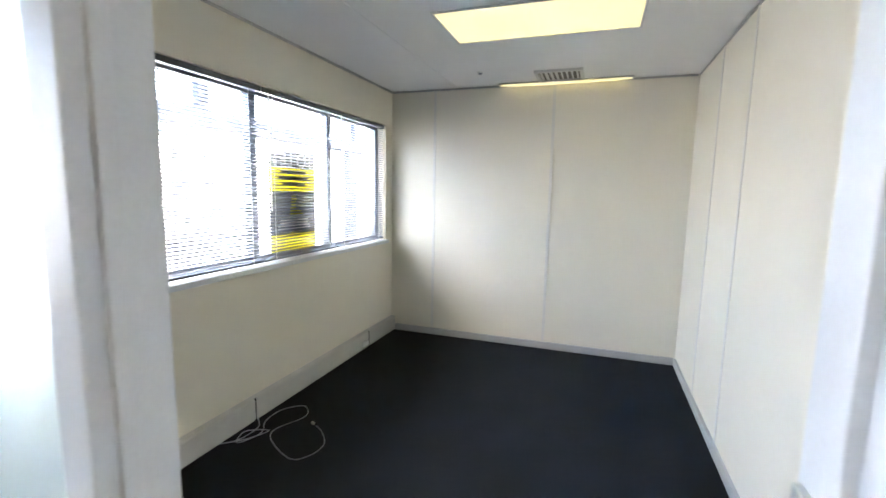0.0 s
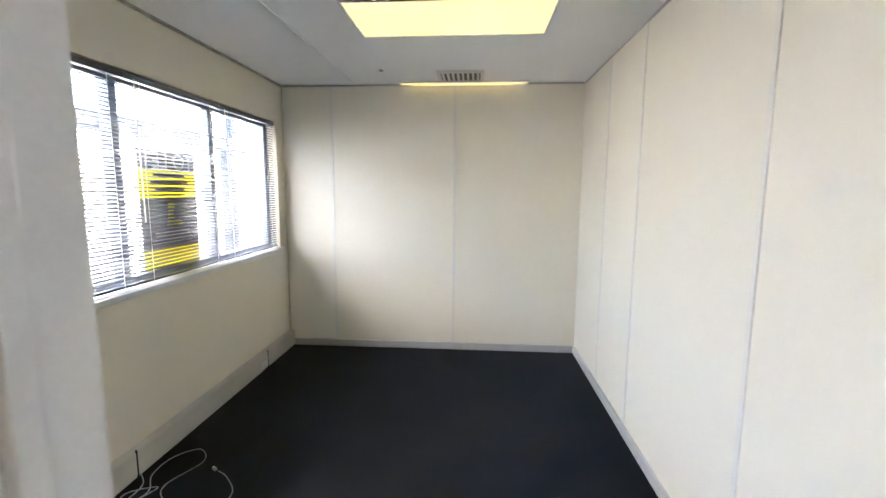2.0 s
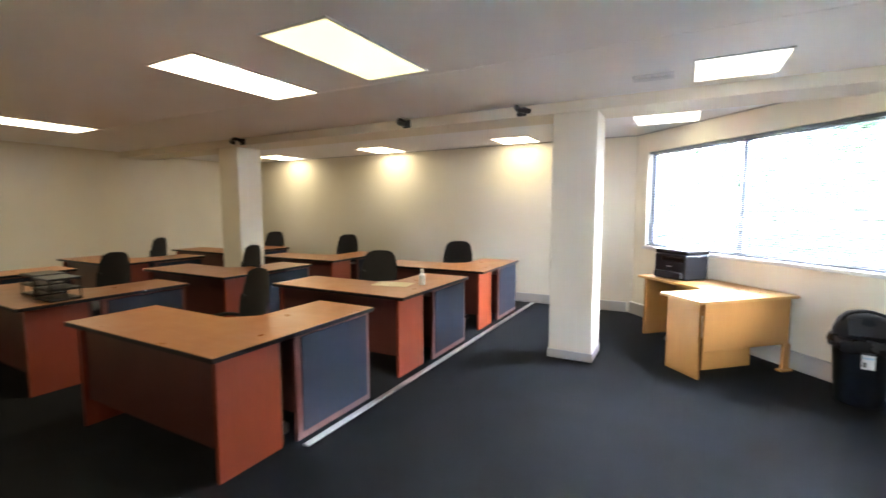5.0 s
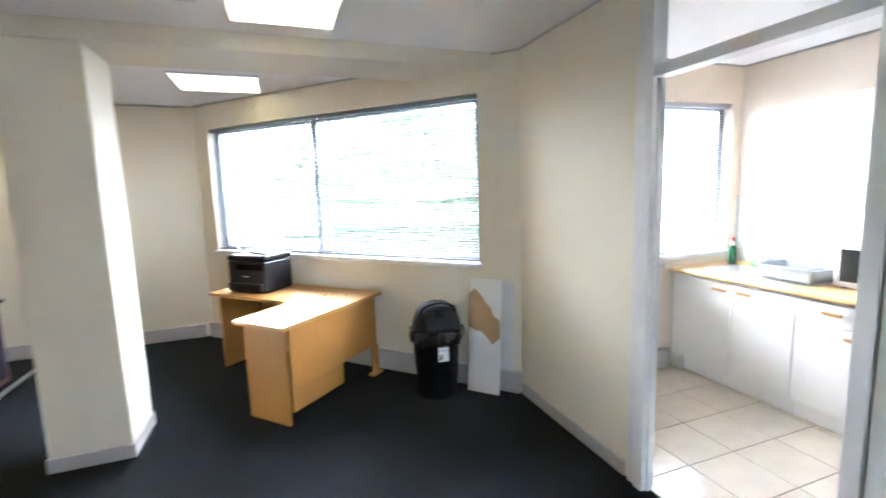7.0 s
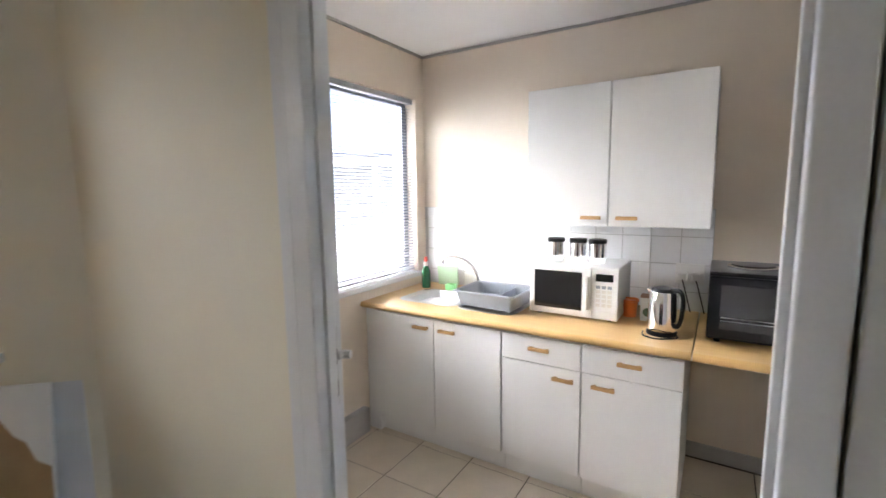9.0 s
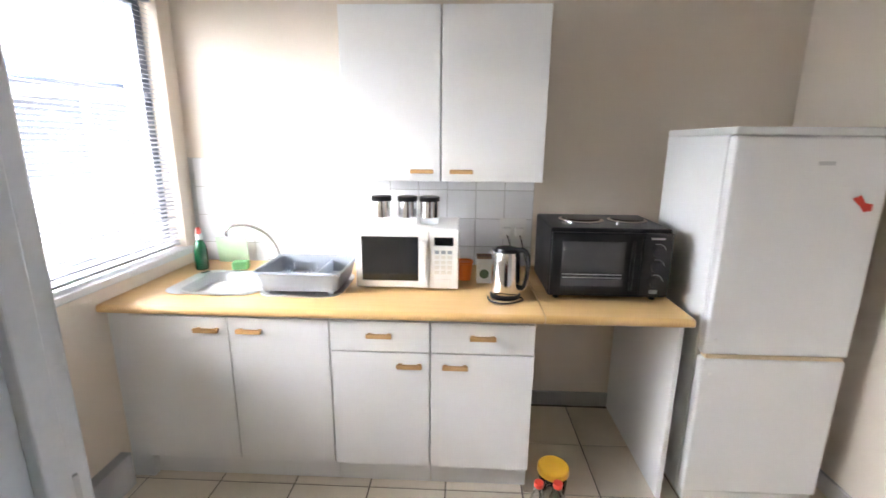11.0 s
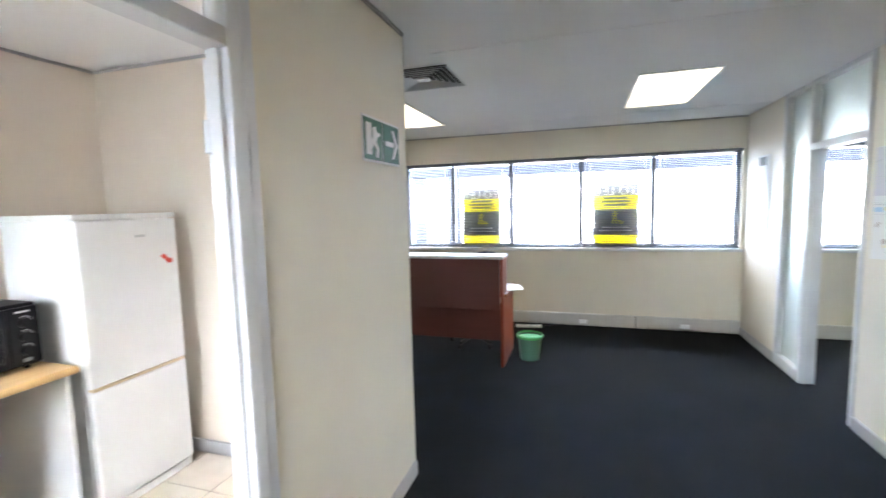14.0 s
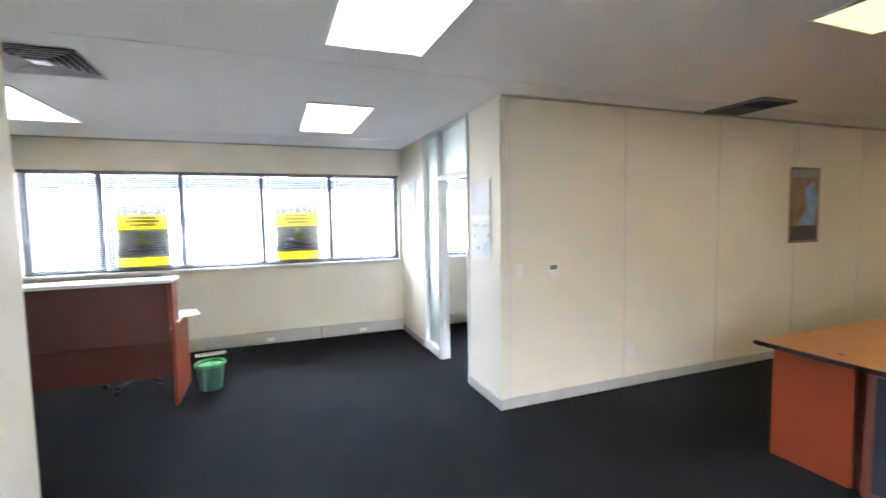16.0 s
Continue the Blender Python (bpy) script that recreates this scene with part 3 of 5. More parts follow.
for m in (M_SIGNY, M_BOARDD, M_BOARDW):
    shine_through(m, 0.4)
M_LEAF = mat("tree_leaf", (0.04, 0.08, 0.025), 0.6, vary=0.3, scale=3)
M_BARK = mat("bark", (0.12, 0.09, 0.07), 0.9, vary=0.3, scale=8, bump=0.8)
M_STEELB = mat("blue_painted_steel", (0.005, 0.009, 0.02), 0.7, vary=0.08)
M_PLASTER = mat("white_plaster", (0.75, 0.75, 0.74), 0.8, vary=0.05, scale=1)
M_ROOF = mat("slate_blue_roof", (0.045, 0.06, 0.10), 0.6, vary=0.12)
M_FARGL = mat("hazy_glass", (0.010, 0.012, 0.016), 0.35, vary=0.1)
M_BANDGL = mat("dusty_glass", (0.07, 0.075, 0.085), 0.3, vary=0.2)
M_PAVE = mat("concrete_paving", (0.38, 0.37, 0.35), 0.9, vary=0.12, scale=0.6)


# ---- reception and main office ----
def reception_desk():
    d = thing("reception_desk", pose(-2.62, 1.2, 0), "dark mahogany reception counter with a pale top", "desk")
    part("upper_front", bx(-1.5, 0.0, 0.60, -0.035, 0.025, 1.12, bev=0.003), M_MAHOG, d)
    part("lower_front", bx(-1.5, 0.05, 0.27, -0.035, 0.07, 0.66, bev=0.003), M_MAHOG, d)
    part("counter_top", bx(-1.53, -0.03, 1.12, 0.01, 0.27, 1.15, bev=0.006), M_WHITE, d, "pale glossy counter top")
    for x in (-0.03, -1.53):
        part("side_panel", bx(x, 0.02, 0.0, x + 0.028, 0.66, 0.72, bev=0.003), M_RED, d)
        part("upper_side", bx(x, 0.0, 0.72, x + 0.028, 0.24, 1.12, bev=0.003), M_RED, d)
    part("worktop", bx(-1.5, 0.08, 0.72, 0.02, 0.70, 0.75, bev=0.004), M_CHERRY, d)
    part("ink_shelf", bx(-1.5, 0.07, 0.90, -0.04, 0.24, 0.915), M_MAHOG, d)


reception_desk()
pap = bx(-0.11, -0.15, 0, 0.11, 0.15, 0.004)
for v in pap.verts:
    v.co.z += 0.02 * max(0, v.co.x) * 4
solid("paper_stack", pap, M_PAPER, "white papers overhanging the reception worktop", "paper", pose(-2.60, 1.62, 0.7505, 0, 0, 15))


def waste_bin():
    b = thing("waste_bin", pose(-2.40, 1.56, 0), "green plastic waste-paper bin on the carpet", "bin")
    part("body", lathe([(0.0, 0.004), (0.098, 0.0), (0.102, 0.01), (0.128, 0.255), (0.124, 0.255), (0.098, 0.014), (0.0, 0.012)]), mat("translucent_green", (0.06, 0.14, 0.10), 0.45), b, smooth=True)
    part("rim", lathe([(0.128, 0.235), (0.141, 0.238), (0.143, 0.262), (0.134, 0.272), (0.124, 0.262), (0.124, 0.238)]), M_GREENP, b, "bright green rim", True)


waste_bin()
ps = thing("power_strip", pose(-2.55, 2.78, 0, 0, 0, 8), "white multi-plug power strip on the carpet", "power strip")
part("body", bx(-0.17, -0.03, 0, 0.17, 0.03, 0.035, bev=0.008), M_PLAST, ps)
for k in range(4):
    part("outlet", bx(-0.14 + 0.075 * k, -0.02, 0.0345, -0.09 + 0.075 * k, 0.02, 0.038, bev=0.001), M_GREYP, ps)
part("lead", tube([(0.17, 0, 0.01), (0.3, 0.05, 0.006), (0.42, 0.12, 0.006), (0.5, 0.2, 0.05)], 0.004), M_BLACK, ps, smooth=True)


def office_chair(m, label="black office chair pushed to the desk", group="office chairs"):
    c = thing("office_chair", m, label, "chair", group)
    seat = bx(-0.24, -0.23, 0.44, 0.24, 0.24, 0.53, bev=0.035)
    part("seat", seat, M_BLKFAB, c, smooth=True)
    bm = bmesh.new()
    bmesh.ops.create_grid(bm, x_segments=10, y_segments=10, size=0.5)
    for v in bm.verts:
        u, w = v.co.x * 2, v.co.y + 0.5
        half = 0.235 * (1 - 0.28 * max(0, w - 0.72) ** 1.4 * 4) * (0.9 + 0.1 * min(1, w * 3))
        v.co = (u * half, -0.25 - 0.09 * w + 0.05 * u * u, 0.52 + 0.56 * w - 0.05 * abs(u) ** 4 * (1 if w > 0.5 else -1))
    bmesh.ops.solidify(bm, geom=bm.faces[:], thickness=0.06)
    part("backrest", bm, M_BLKFAB, c, smooth=True)
    part("back_bar", bx(-0.03, -0.27, 0.36, 0.03, -0.25, 0.62, bev=0.004), M_BLACK, c)
    part("column", cyl(bmesh.new(), 0, 0, 0.1, 0.44, 0.026, n=16), M_BLACK, c, smooth=True)
    part("mechanism", bx(-0.1, -0.27, 0.40, 0.1, 0.1, 0.44, bev=0.006), M_BLACK, c)
    for k in range(5):
        a = 6.2832 * k / 5 + 0.3
        x, y = 0.29 * math.cos(a), 0.29 * math.sin(a)
        leg = part("leg", rod(bmesh.new(), (0, 0, 0.11), (x, y, 0.075), 0.018), M_BLACK, c, smooth=True)
        part("castor", rod(bmesh.new(), (x - 0.018 * math.sin(a), y + 0.018 * math.cos(a), 0.027), (x + 0.018 * math.sin(a), y - 0.018 * math.cos(a), 0.027), 0.027, 14), M_BLACK, leg, smooth=True)
    for s in (-1, 1):
        part("armrest", tube([(s * 0.25, 0.12, 0.48), (s * 0.29, 0.1, 0.62), (s * 0.29, -0.05, 0.68), (s * 0.28, -0.22, 0.66), (s * 0.22, -0.28, 0.6)], 0.015), M_BLACK, c, smooth=True)
    return c


chair = office_chair(pose(-3.1, 1.95, 0, 0, 0, 160), "black swivel chair behind the reception counter")
for x, y, a in ((2.27, -2.02, -14), (2.2, -3.78, 8), (2.06, -5.55, 4), (4.75, -2.2, 15), (4.3, -3.6, -10), (4.68, -6.1, 5), (7.0, -3.9, 0), (6.75, -6.2, 12)):
    tagged(copy_thing(chair, pose(x, y, 0, 0, 0, a)), "black office chair with rounded back at a desk")


def cherry_desk(m):
    """L desk: main top along x, return along -y at the aisle end."""
    d = thing("office_desk", m, "cherry L-shaped desk with navy end screen", "desk", "rows of office desks")
    part("tabletop", slab([(0, 0), (1.65, 0), (1.65, -0.62), (0.75, -0.62), (0.58, -0.78), (0.58, -1.40), (0, -1.40)], 0.75, 0.782), M_CHERRY, d)
    edge = slab([(-0.004, 0.004), (1.654, 0.004), (1.654, -0.624), (0.752, -0.624), (0.584, -0.782), (0.584, -1.404), (-0.004, -1.404)], 0.752, 0.780)
    part("edging", edge, M_BLACK, d, "black edge band")
    part("end_panel", bx(0.09, -0.52, 0.0, 0.12, -0.07, 0.75, bev=0.002), M_RED, d)
    part("far_end_panel", bx(1.58, -0.58, 0.0, 1.61, -0.05, 0.75, bev=0.002), M_RED, d)
    part("modesty_panel", bx(0.12, -0.10, 0.2, 1.58, -0.08, 0.75), M_MAHOG, d, "dark mahogany panel")
    part("back_panel", bx(0.12, -0.56, 0.0, 0.14, -0.52, 0.75), M_MAHOG, d)
    s = part("screen_frame", bx(0.03, -1.38, 0.02, 0.06, -0.60, 0.75, bev=0.003), M_MAHOG, d)
    part("screen_fabric", bx(0.024, -1.34, 0.07, 0.04, -0.65, 0.73, bev=0.003), M_NAVY, s, "navy fabric")
    part("screen_return", bx(0.06, -1.38, 0.02, 0.55, -1.355, 0.75), M_MAHOG, d)
    part("pedestal", bx(0.10, -1.34, 0.05, 0.52, -0.85, 0.62, bev=0.003), M_MAHOG, d)
    for k in range(3):
        dr = part("drawer", bx(0.52, -1.33, 0.08 + 0.18 * k, 0.535, -0.86, 0.245 + 0.18 * k, bev=0.002), M_MAHOG, d)
        part("handle", bx(0.535, -1.16, 0.15 + 0.18 * k, 0.55, -1.04, 0.165 + 0.18 * k), M_STEEL, dr)
    return d


desk = cherry_desk(pose(1.27, -1.25, 0))
for x0 in (1.27, 3.75, 6.2):
    for k in range(3):
        if (x0, k) != (1.27, 0):
            copy_thing(desk, pose(x0, -1.25 - 1.83 * k, 0, 0, 0, (-0.6, 0.4, 0.8)[k]))
solid("floor_strip", bx(1.215, -6.95, 0.0, 1.265, -1.86, 0.012, bev=0.003), M_STEEL, "aluminium carpet strip beside the desk row", "trim", kind="structure")
solid("paper_sheet", bx(-0.2, -0.13, 0, 0.2, 0.13, 0.003), mat("cream_paper", (0.75, 0.70, 0.50), 0.7), "cream paper lying on a cherry desk", "paper", pose(1.75, -3.62, 0.7835, 0, 0, 12))
sb = thing("spray_bottle", pose(1.47, -3.75, 0.783), "small clear plastic bottle on a cherry desk", "bottle")
part("body", lathe([(0.0, 0), (0.032, 0.001), (0.034, 0.02), (0.034, 0.10), (0.014, 0.125), (0.014, 0.14)], 18), M_PLAST, sb, smooth=True)
part("cap", lathe([(0.018, 0.138), (0.018, 0.165), (0.0, 0.166)], 18), M_PLAST, sb, smooth=True)
for k, (x, y) in enumerate(((3.95, -1.6), (4.35, -1.65))):
    tr = thing("letter_tray", pose(x, y, 0.783), "black stacked letter tray on a cherry desk", "tray", "letter trays")
    for j in range(3):
        part("tray", bx(-0.16, -0.12, 0.09 * j, 0.16, 0.12, 0.09 * j + 0.02, bev=0.004), M_BLACK, tr)
    for sx in (-0.155, 0.155):
        part("post", bx(sx - 0.006, -0.115, 0, sx + 0.006, -0.105, 0.2), M_BLACK, tr)
        part("post", bx(sx - 0.006, 0.105, 0, sx + 0.006, 0.115, 0.2), M_BLACK, tr)
fl = thing("cardboard_tray", pose(1.62, -1.80, 0, 0, 0, 10), "grey box file lying under the desk", "box file")
part("body", bx(-0.15, -0.12, 0, 0.15, 0.12, 0.07, bev=0.004), M_GREYP, fl)
part("papers", bx(-0.13, -0.1, 0.068, 0.13, 0.1, 0.085), M_PAPER, fl)

# brackets on the beam
for x in (2.05, 0.62, 5.0):
    br = thing("wall_bracket", pose(x, -4.38, H - 0.06), "small black bracket fixed to the beam", "bracket", "beam brackets")
    part("plate", bx(-0.05, -0.004, -0.045, 0.05, 0.015, 0.045, bev=0.003), M_BLACK, br)
    part("arm", tube([(0.03, 0.01, 0.02), (0.02, 0.12, 0.03), (-0.05, 0.24, -0.03), (-0.17, 0.28, -0.06)], 0.026), M_BLACK, br, smooth=True)


# wall fittings
th = thing("thermostat", along((0.45, 0), (0.55, 0))[0], "cream wall thermostat with a dark display", "thermostat")
part("case", bx(0, -0.028, 1.11, 0.1, -0.003, 1.23, bev=0.006), M_PLAST, th)
part("display", bx(0.015, -0.031, 1.182, 0.085, -0.027, 1.22), M_SIGND, th)
for x, z, n in ((0.13, 1.13, "switch"), (1.36, 0.29, "socket")):
    sw = thing("wall_" + n, pose(x, 0, z), "white plastic wall " + n + " on the cream partition", n)
    part("plate", bx(0, -0.012, 0, 0.075, -0.003, 0.115, bev=0.003), M_PLAST, sw)
    part("rocker", bx(0.026, -0.016, 0.04, 0.05, -0.011, 0.075, bev=0.002), M_PLAST, sw)

po = thing("poster", pose(3.63, -0.006, 1.29), "curling landscape poster pinned to the partition", "poster")
M_POST = mat("poster_print", (0.24, 0.15, 0.10), 0.4, vary=0.6, scale=5, fine=30)
part("sheet", bx(0, -0.008, 0, 0.52, -0.005, 0.85), M_POST, po)
part("sea", slab([(0.0, 0.0), (0.30, 0.0), (0.36, 0.26), (0.27, 0.5), (0.12, 0.42), (0.16, 0.2)], 0, 0.002), mat("poster_blue", (0.20, 0.36, 0.62), 0.4, vary=0.4, scale=9), po).matrix_basis = pose(0.14, -0.0085, 0.2, 90)
part("sky", bx(0.03, -0.0105, 0.74, 0.49, -0.008, 0.82), mat("poster_sky", (0.26, 0.27, 0.30), 0.4, vary=0.2), po)
part("shore", bx(0.03, -0.0105, 0.03, 0.49, -0.008, 0.19), mat("poster_dark", (0.05, 0.05, 0.06), 0.4, vary=0.5, scale=9), po)


def wall_calendar():
    c = thing("wall_calendar", pose(-0.006, 0.545, 1.24, 0, 0, -90), "faded year calendar pinned to the partition", "calendar")
    w = 0.37
    bm = bmesh.new()
    bmesh.ops.create_grid(bm, x_segments=10, y_segments=14, size=0.5)
    for v in bm.verts:
        u, t = v.co.x + 0.5, v.co.y + 0.5
        v.co = (u * w, -0.004 - 0.003 * (1 - t) ** 2 * (0.4 + u), t * 0.74 + 0.03 * u * (1 - t))
    bmesh.ops.solidify(bm, geom=bm.faces[:], thickness=0.0015)
    part("sheet", bm, M_PAPER, c, smooth=True)
    part("picture", bx(0.002, -0.0085, 0.42, w - 0.002, -0.005, 0.735), M_LILAC, c, "faded lilac print")
    for xa, za, xb, zb in ((0.01, 0.64, 0.10, 0.655), (0.02, 0.545, 0.17, 0.530), (0.17, 0.530, 0.30, 0.520), (0.10, 0.665, 0.14, 0.69), (0.22, 0.56, 0.27, 0.575)):
        part("printed_line", tube([(xa, -0.0088, za), ((xa + xb) / 2, -0.0088, (za + zb) / 2 + 0.006), (xb, -0.0088, zb)], 0.0014, 5, 4), M_PENCIL, c)
    part("fold", bx(0.0, -0.0085, 0.360, w, -0.005, 0.364), M_PENCIL, c)
    part("fold", bx(0.0, -0.0085, 0.372, w, -0.005, 0.374), M_PENCIL, c)
    for x0, z0, x1, z1, m in ((0.02, 0.315, 0.11, 0.345, M_BLUEINK), (0.125, 0.325, 0.17, 0.347, M_YELINK), (0.215, 0.316, 0.25, 0.336, M_BLUEINK), (0.275, 0.322, 0.298, 0.352, M_YELINK),
                              (0.02, 0.298, 0.05, 0.301, M_PENCIL), (0.075, 0.298, 0.1, 0.301, M_PENCIL), (0.13, 0.298, 0.15, 0.301, M_PENCIL), (0.17, 0.298, 0.2, 0.301, M_PENCIL), (0.22, 0.298, 0.24, 0.301, M_PENCIL), (0.3, 0.298, 0.33, 0.301, M_PENCIL),
                              (0.15, 0.396, 0.18, 0.399, M_PENCIL), (0.15, 0.389, 0.18, 0.391, M_PENCIL), (0.16, 0.055, 0.18, 0.058, M_PENCIL), (0.3, 0.075, 0.33, 0.079, M_PENCIL), (0.05, 0.215, 0.063, 0.235, M_SEPIA), (0.068, 0.238, 0.085, 0.246, M_SEPIA)):
        part("printed_mark", bx(x0, -0.0105, z0, x1, -0.006, z1), m, c)
    for x, z, r, m in ((0.35, 0.245, 0.02, M_SEPIA), (0.14, 0.125, 0.024, M_SEPIA), (0.142, 0.095, 0.012, M_YELINK)):
        part("printed_mark", rod(bmesh.new(), (x, -0.006, z), (x, -0.0105, z), r * 0.75, 16), m, c)
    for k in range(4):
        part("printed_mark", bx(0.245 + 0.012 * k, -0.0105, 0.10 + 0.022 * k, 0.272 + 0.012 * k, -0.006, 0.125 + 0.022 * k), M_BLUEINK, c)
    part("printed_mark", bx(0.25, -0.0105, 0.085, 0.268, -0.006, 0.1), M_YELINK, c)
    part("pin", rod(bmesh.new(), (w / 2, -0.002, 0.725), (w / 2, -0.018, 0.725), 0.005), M_STEEL, c)


wall_calendar()
nt = thing("notice_sheet", pose(-0.006, 2.62, 1.32, 0, 0, -90), "white notice sheet with a dark heading on the partition", "notice")
part("sheet", bx(0, -0.006, 0, 0.3, -0.003, 0.80), M_PAPER, nt)
part("heading", bx(0.01, -0.008, 0.69, 0.2, -0.005, 0.78), M_SIGND, nt)
part("footer", bx(0.02, -0.008, 0.02, 0.28, -0.005, 0.14), M_LILAC, nt)


def exit_sign():
    e = thing("exit_sign", along((-2.85, -1.255), (-2.85, -0.82))[0], "green emergency exit sign with white arrow", "sign")
    part("board", bx(0, -0.008, 1.885, 0.43, -0.002, 2.105, bev=0.002), M_SIGNW, e)
    for x0 in (0.010, 0.220):
        part("field", bx(x0, -0.0105, 1.897, x0 + 0.2, -0.007, 2.093), M_SIGNG, e)
    ar = bmesh.new()
    box(ar, 0.245, -0.0135, 1.982, 0.345, -0.0095, 2.006)
    part("arrow_shaft", ar, M_SIGNW, e)
    part("arrow_head", slab([(0.325, 2.068), (0.352, 2.068), (0.402, 1.994), (0.352, 1.920), (0.325, 1.920), (0.372, 1.994)], 0, 0.004), M_SIGNW, e).matrix_basis = pose(0, -0.0095, 0, 90)
    part("door_shape", bx(0.03, -0.0135, 1.92, 0.085, -0.0095, 2.07), M_SIGNW, e)
    part("pictogram", slab([(0.10, 2.05), (0.13, 2.06), (0.15, 2.03), (0.18, 2.035), (0.18, 2.02), (0.145, 2.008), (0.135, 1.985), (0.165, 1.955), (0.15, 1.91), (0.13, 1.915), (0.14, 1.95), (0.105, 1.975), (0.08, 1.94), (0.05, 1.935), (0.1, 2.01)], 0, 0.004), M_SIGNW, e).matrix_basis = pose(0, -0.0095, 0, 90)


exit_sign()


# letting boards in the windows
def lettering(body, size):
    cu = bpy.data.curves.new("lettering", "FONT")
    cu.body, cu.size, cu.align_x, cu.extrude = body, size, "CENTER", 0.009
    ob = bpy.data.objects.new("lettering", cu)
    scene.collection.objects.link(ob)
    bpy.context.view_layer.update()
    me = bpy.data.meshes.new_from_object(ob.evaluated_get(bpy.context.evaluated_depsgraph_get()))
    bpy.data.objects.remove(ob)
    return me


TOLET = lettering("TO LET", 0.155)
TOLET.materials.append(M_BOARDW)


def letting_board(x):
    b = thing("letting_board", pose(x, 3.195, 1.10), "yellow and charcoal letting board fixed in the window", "sign", "letting boards")
    part("board", bx(-0.28, -0.002, 0.122, 0.28, 0.004, 0.468), M_BOARDD, b)
    part("heading", bx(-0.28, -0.002, 0.642, 0.28, 0.004, 0.78), M_BOARDD, b)
    part("band", bx(-0.28, -0.002, 0.468, 0.28, 0.004, 0.642), M_SIGNY, b, "yellow band")
    part("band", bx(-0.28, -0.002, 0.0, 0.28, 0.004, 0.122), M_SIGNY, b, "yellow band")
    t = new("lettering", TOLET)
    t.parent, t.matrix_basis = b, pose(0, 0.002, 0.655, 90, 0, 180)
    part("emblem", slab([(-0.03, 0.43), (0.02, 0.43), (0.03, 0.40), (0.01, 0.37), (0.02, 0.33), (0.10, 0.30), (0.10, 0.27), (-0.05, 0.27), (-0.04, 0.34)], -0.006, 0.006), M_SIGNY, b).matrix_basis = pose(0, 0, 0, 90)
    for z, w in ((0.60, 0.15), (0.555, 0.18), (0.51, 0.14)):
        part("print_bar", bx(-w, -0.008, z, w, 0.010, z + 0.022), M_BOARDD, b)
    for z, w in ((0.21, 0.17), (0.165, 0.2)):
        part("print_bar", bx(-w, -0.006, z, w, 0.008, z + 0.03), M_BOARDW, b)


for x in (-3.27, -1.45, 2.64):
    letting_board(x)

for x, y in ((3.61, 1.93), (1.2, 0.55)):
    sd = thing("smoke_detector", pose(x, y, H), "small white ceiling sensor", "sensor", "ceiling sensors")
    part("base", lathe([(0.0, 0.0), (0.03, 0.0), (0.03, -0.008), (0.0, -0.008)], 20), M_PLAST, sd, smooth=True)
    part("dome", lathe([(0.018, -0.008), (0.015, -0.02), (0.0, -0.024)], 20), M_GREYP, sd, smooth=True)

# loose network cable in the small office
solid("network_cable", tube([(1.93, 2.98, 0.03), (1.86, 2.92, 0.006), (1.70, 2.93, 0.006), (1.62, 3.0, 0.008), (1.72, 2.88, 0.012), (1.85, 2.82, 0.012), (1.78, 2.95, 0.016), (1.66, 2.90, 0.014), (1.80, 2.84, 0.018), (1.95, 2.93, 0.01), (2.12, 2.93, 0.006), (2.22, 2.82, 0.006), (2.10, 2.72, 0.006), (1.88, 2.80, 0.006), (1.76, 2.72, 0.006), (1.65, 2.50, 0.006), (1.72, 2.41, 0.006), (1.85, 2.40, 0.006), (1.97, 2.50, 0.006), (2.02, 2.58, 0.006)], 0.0032), M_GREYP, "loose pale network cable coiled on the carpet", "cable", smooth=True)
plug = thing("cable_plug", pose(2.03, 2.60, 0, 0, 0, 60), "clear network plug at the cable end", "plug")
part("body", bx(0, -0.008, 0.001, 0.03, 0.008, 0.014, bev=0.002), M_PLAST, plug)
part("clip", bx(0.004, -0.004, 0.0135, 0.028, 0.004, 0.017), M_PLAST, plug)

# ---- corner by the slanting window ----
UV = Matrix.Translation((-1.08, -4.33, 0)) @ pose(0, 0, 0, 0, 0, math.degrees(math.atan2(-0.733, 0.68)))
# in this frame x runs along the slanting wall and y towards the room, so depth towards the wall is negative y


def oak_desk():
    d = thing("corner_desk", UV, "light oak L-shaped desk in front of the window", "desk")
    part("tabletop", slab([(0, 0), (0.50, 0), (0.52, -0.02), (0.52, -0.50), (0.57, -0.56), (1.55, -0.56), (1.55, -1.16), (0, -1.16)], 0.715, 0.742), M_OAK, d)
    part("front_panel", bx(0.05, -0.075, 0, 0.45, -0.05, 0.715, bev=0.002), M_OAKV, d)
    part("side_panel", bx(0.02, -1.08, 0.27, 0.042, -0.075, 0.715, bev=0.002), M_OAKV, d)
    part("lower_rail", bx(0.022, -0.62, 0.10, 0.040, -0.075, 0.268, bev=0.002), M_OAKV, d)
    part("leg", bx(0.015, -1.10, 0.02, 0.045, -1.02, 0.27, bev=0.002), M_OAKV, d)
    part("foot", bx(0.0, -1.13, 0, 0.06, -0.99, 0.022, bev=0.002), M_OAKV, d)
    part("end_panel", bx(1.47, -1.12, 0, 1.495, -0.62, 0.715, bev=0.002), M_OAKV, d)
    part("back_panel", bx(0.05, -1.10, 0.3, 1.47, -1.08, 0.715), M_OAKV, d)


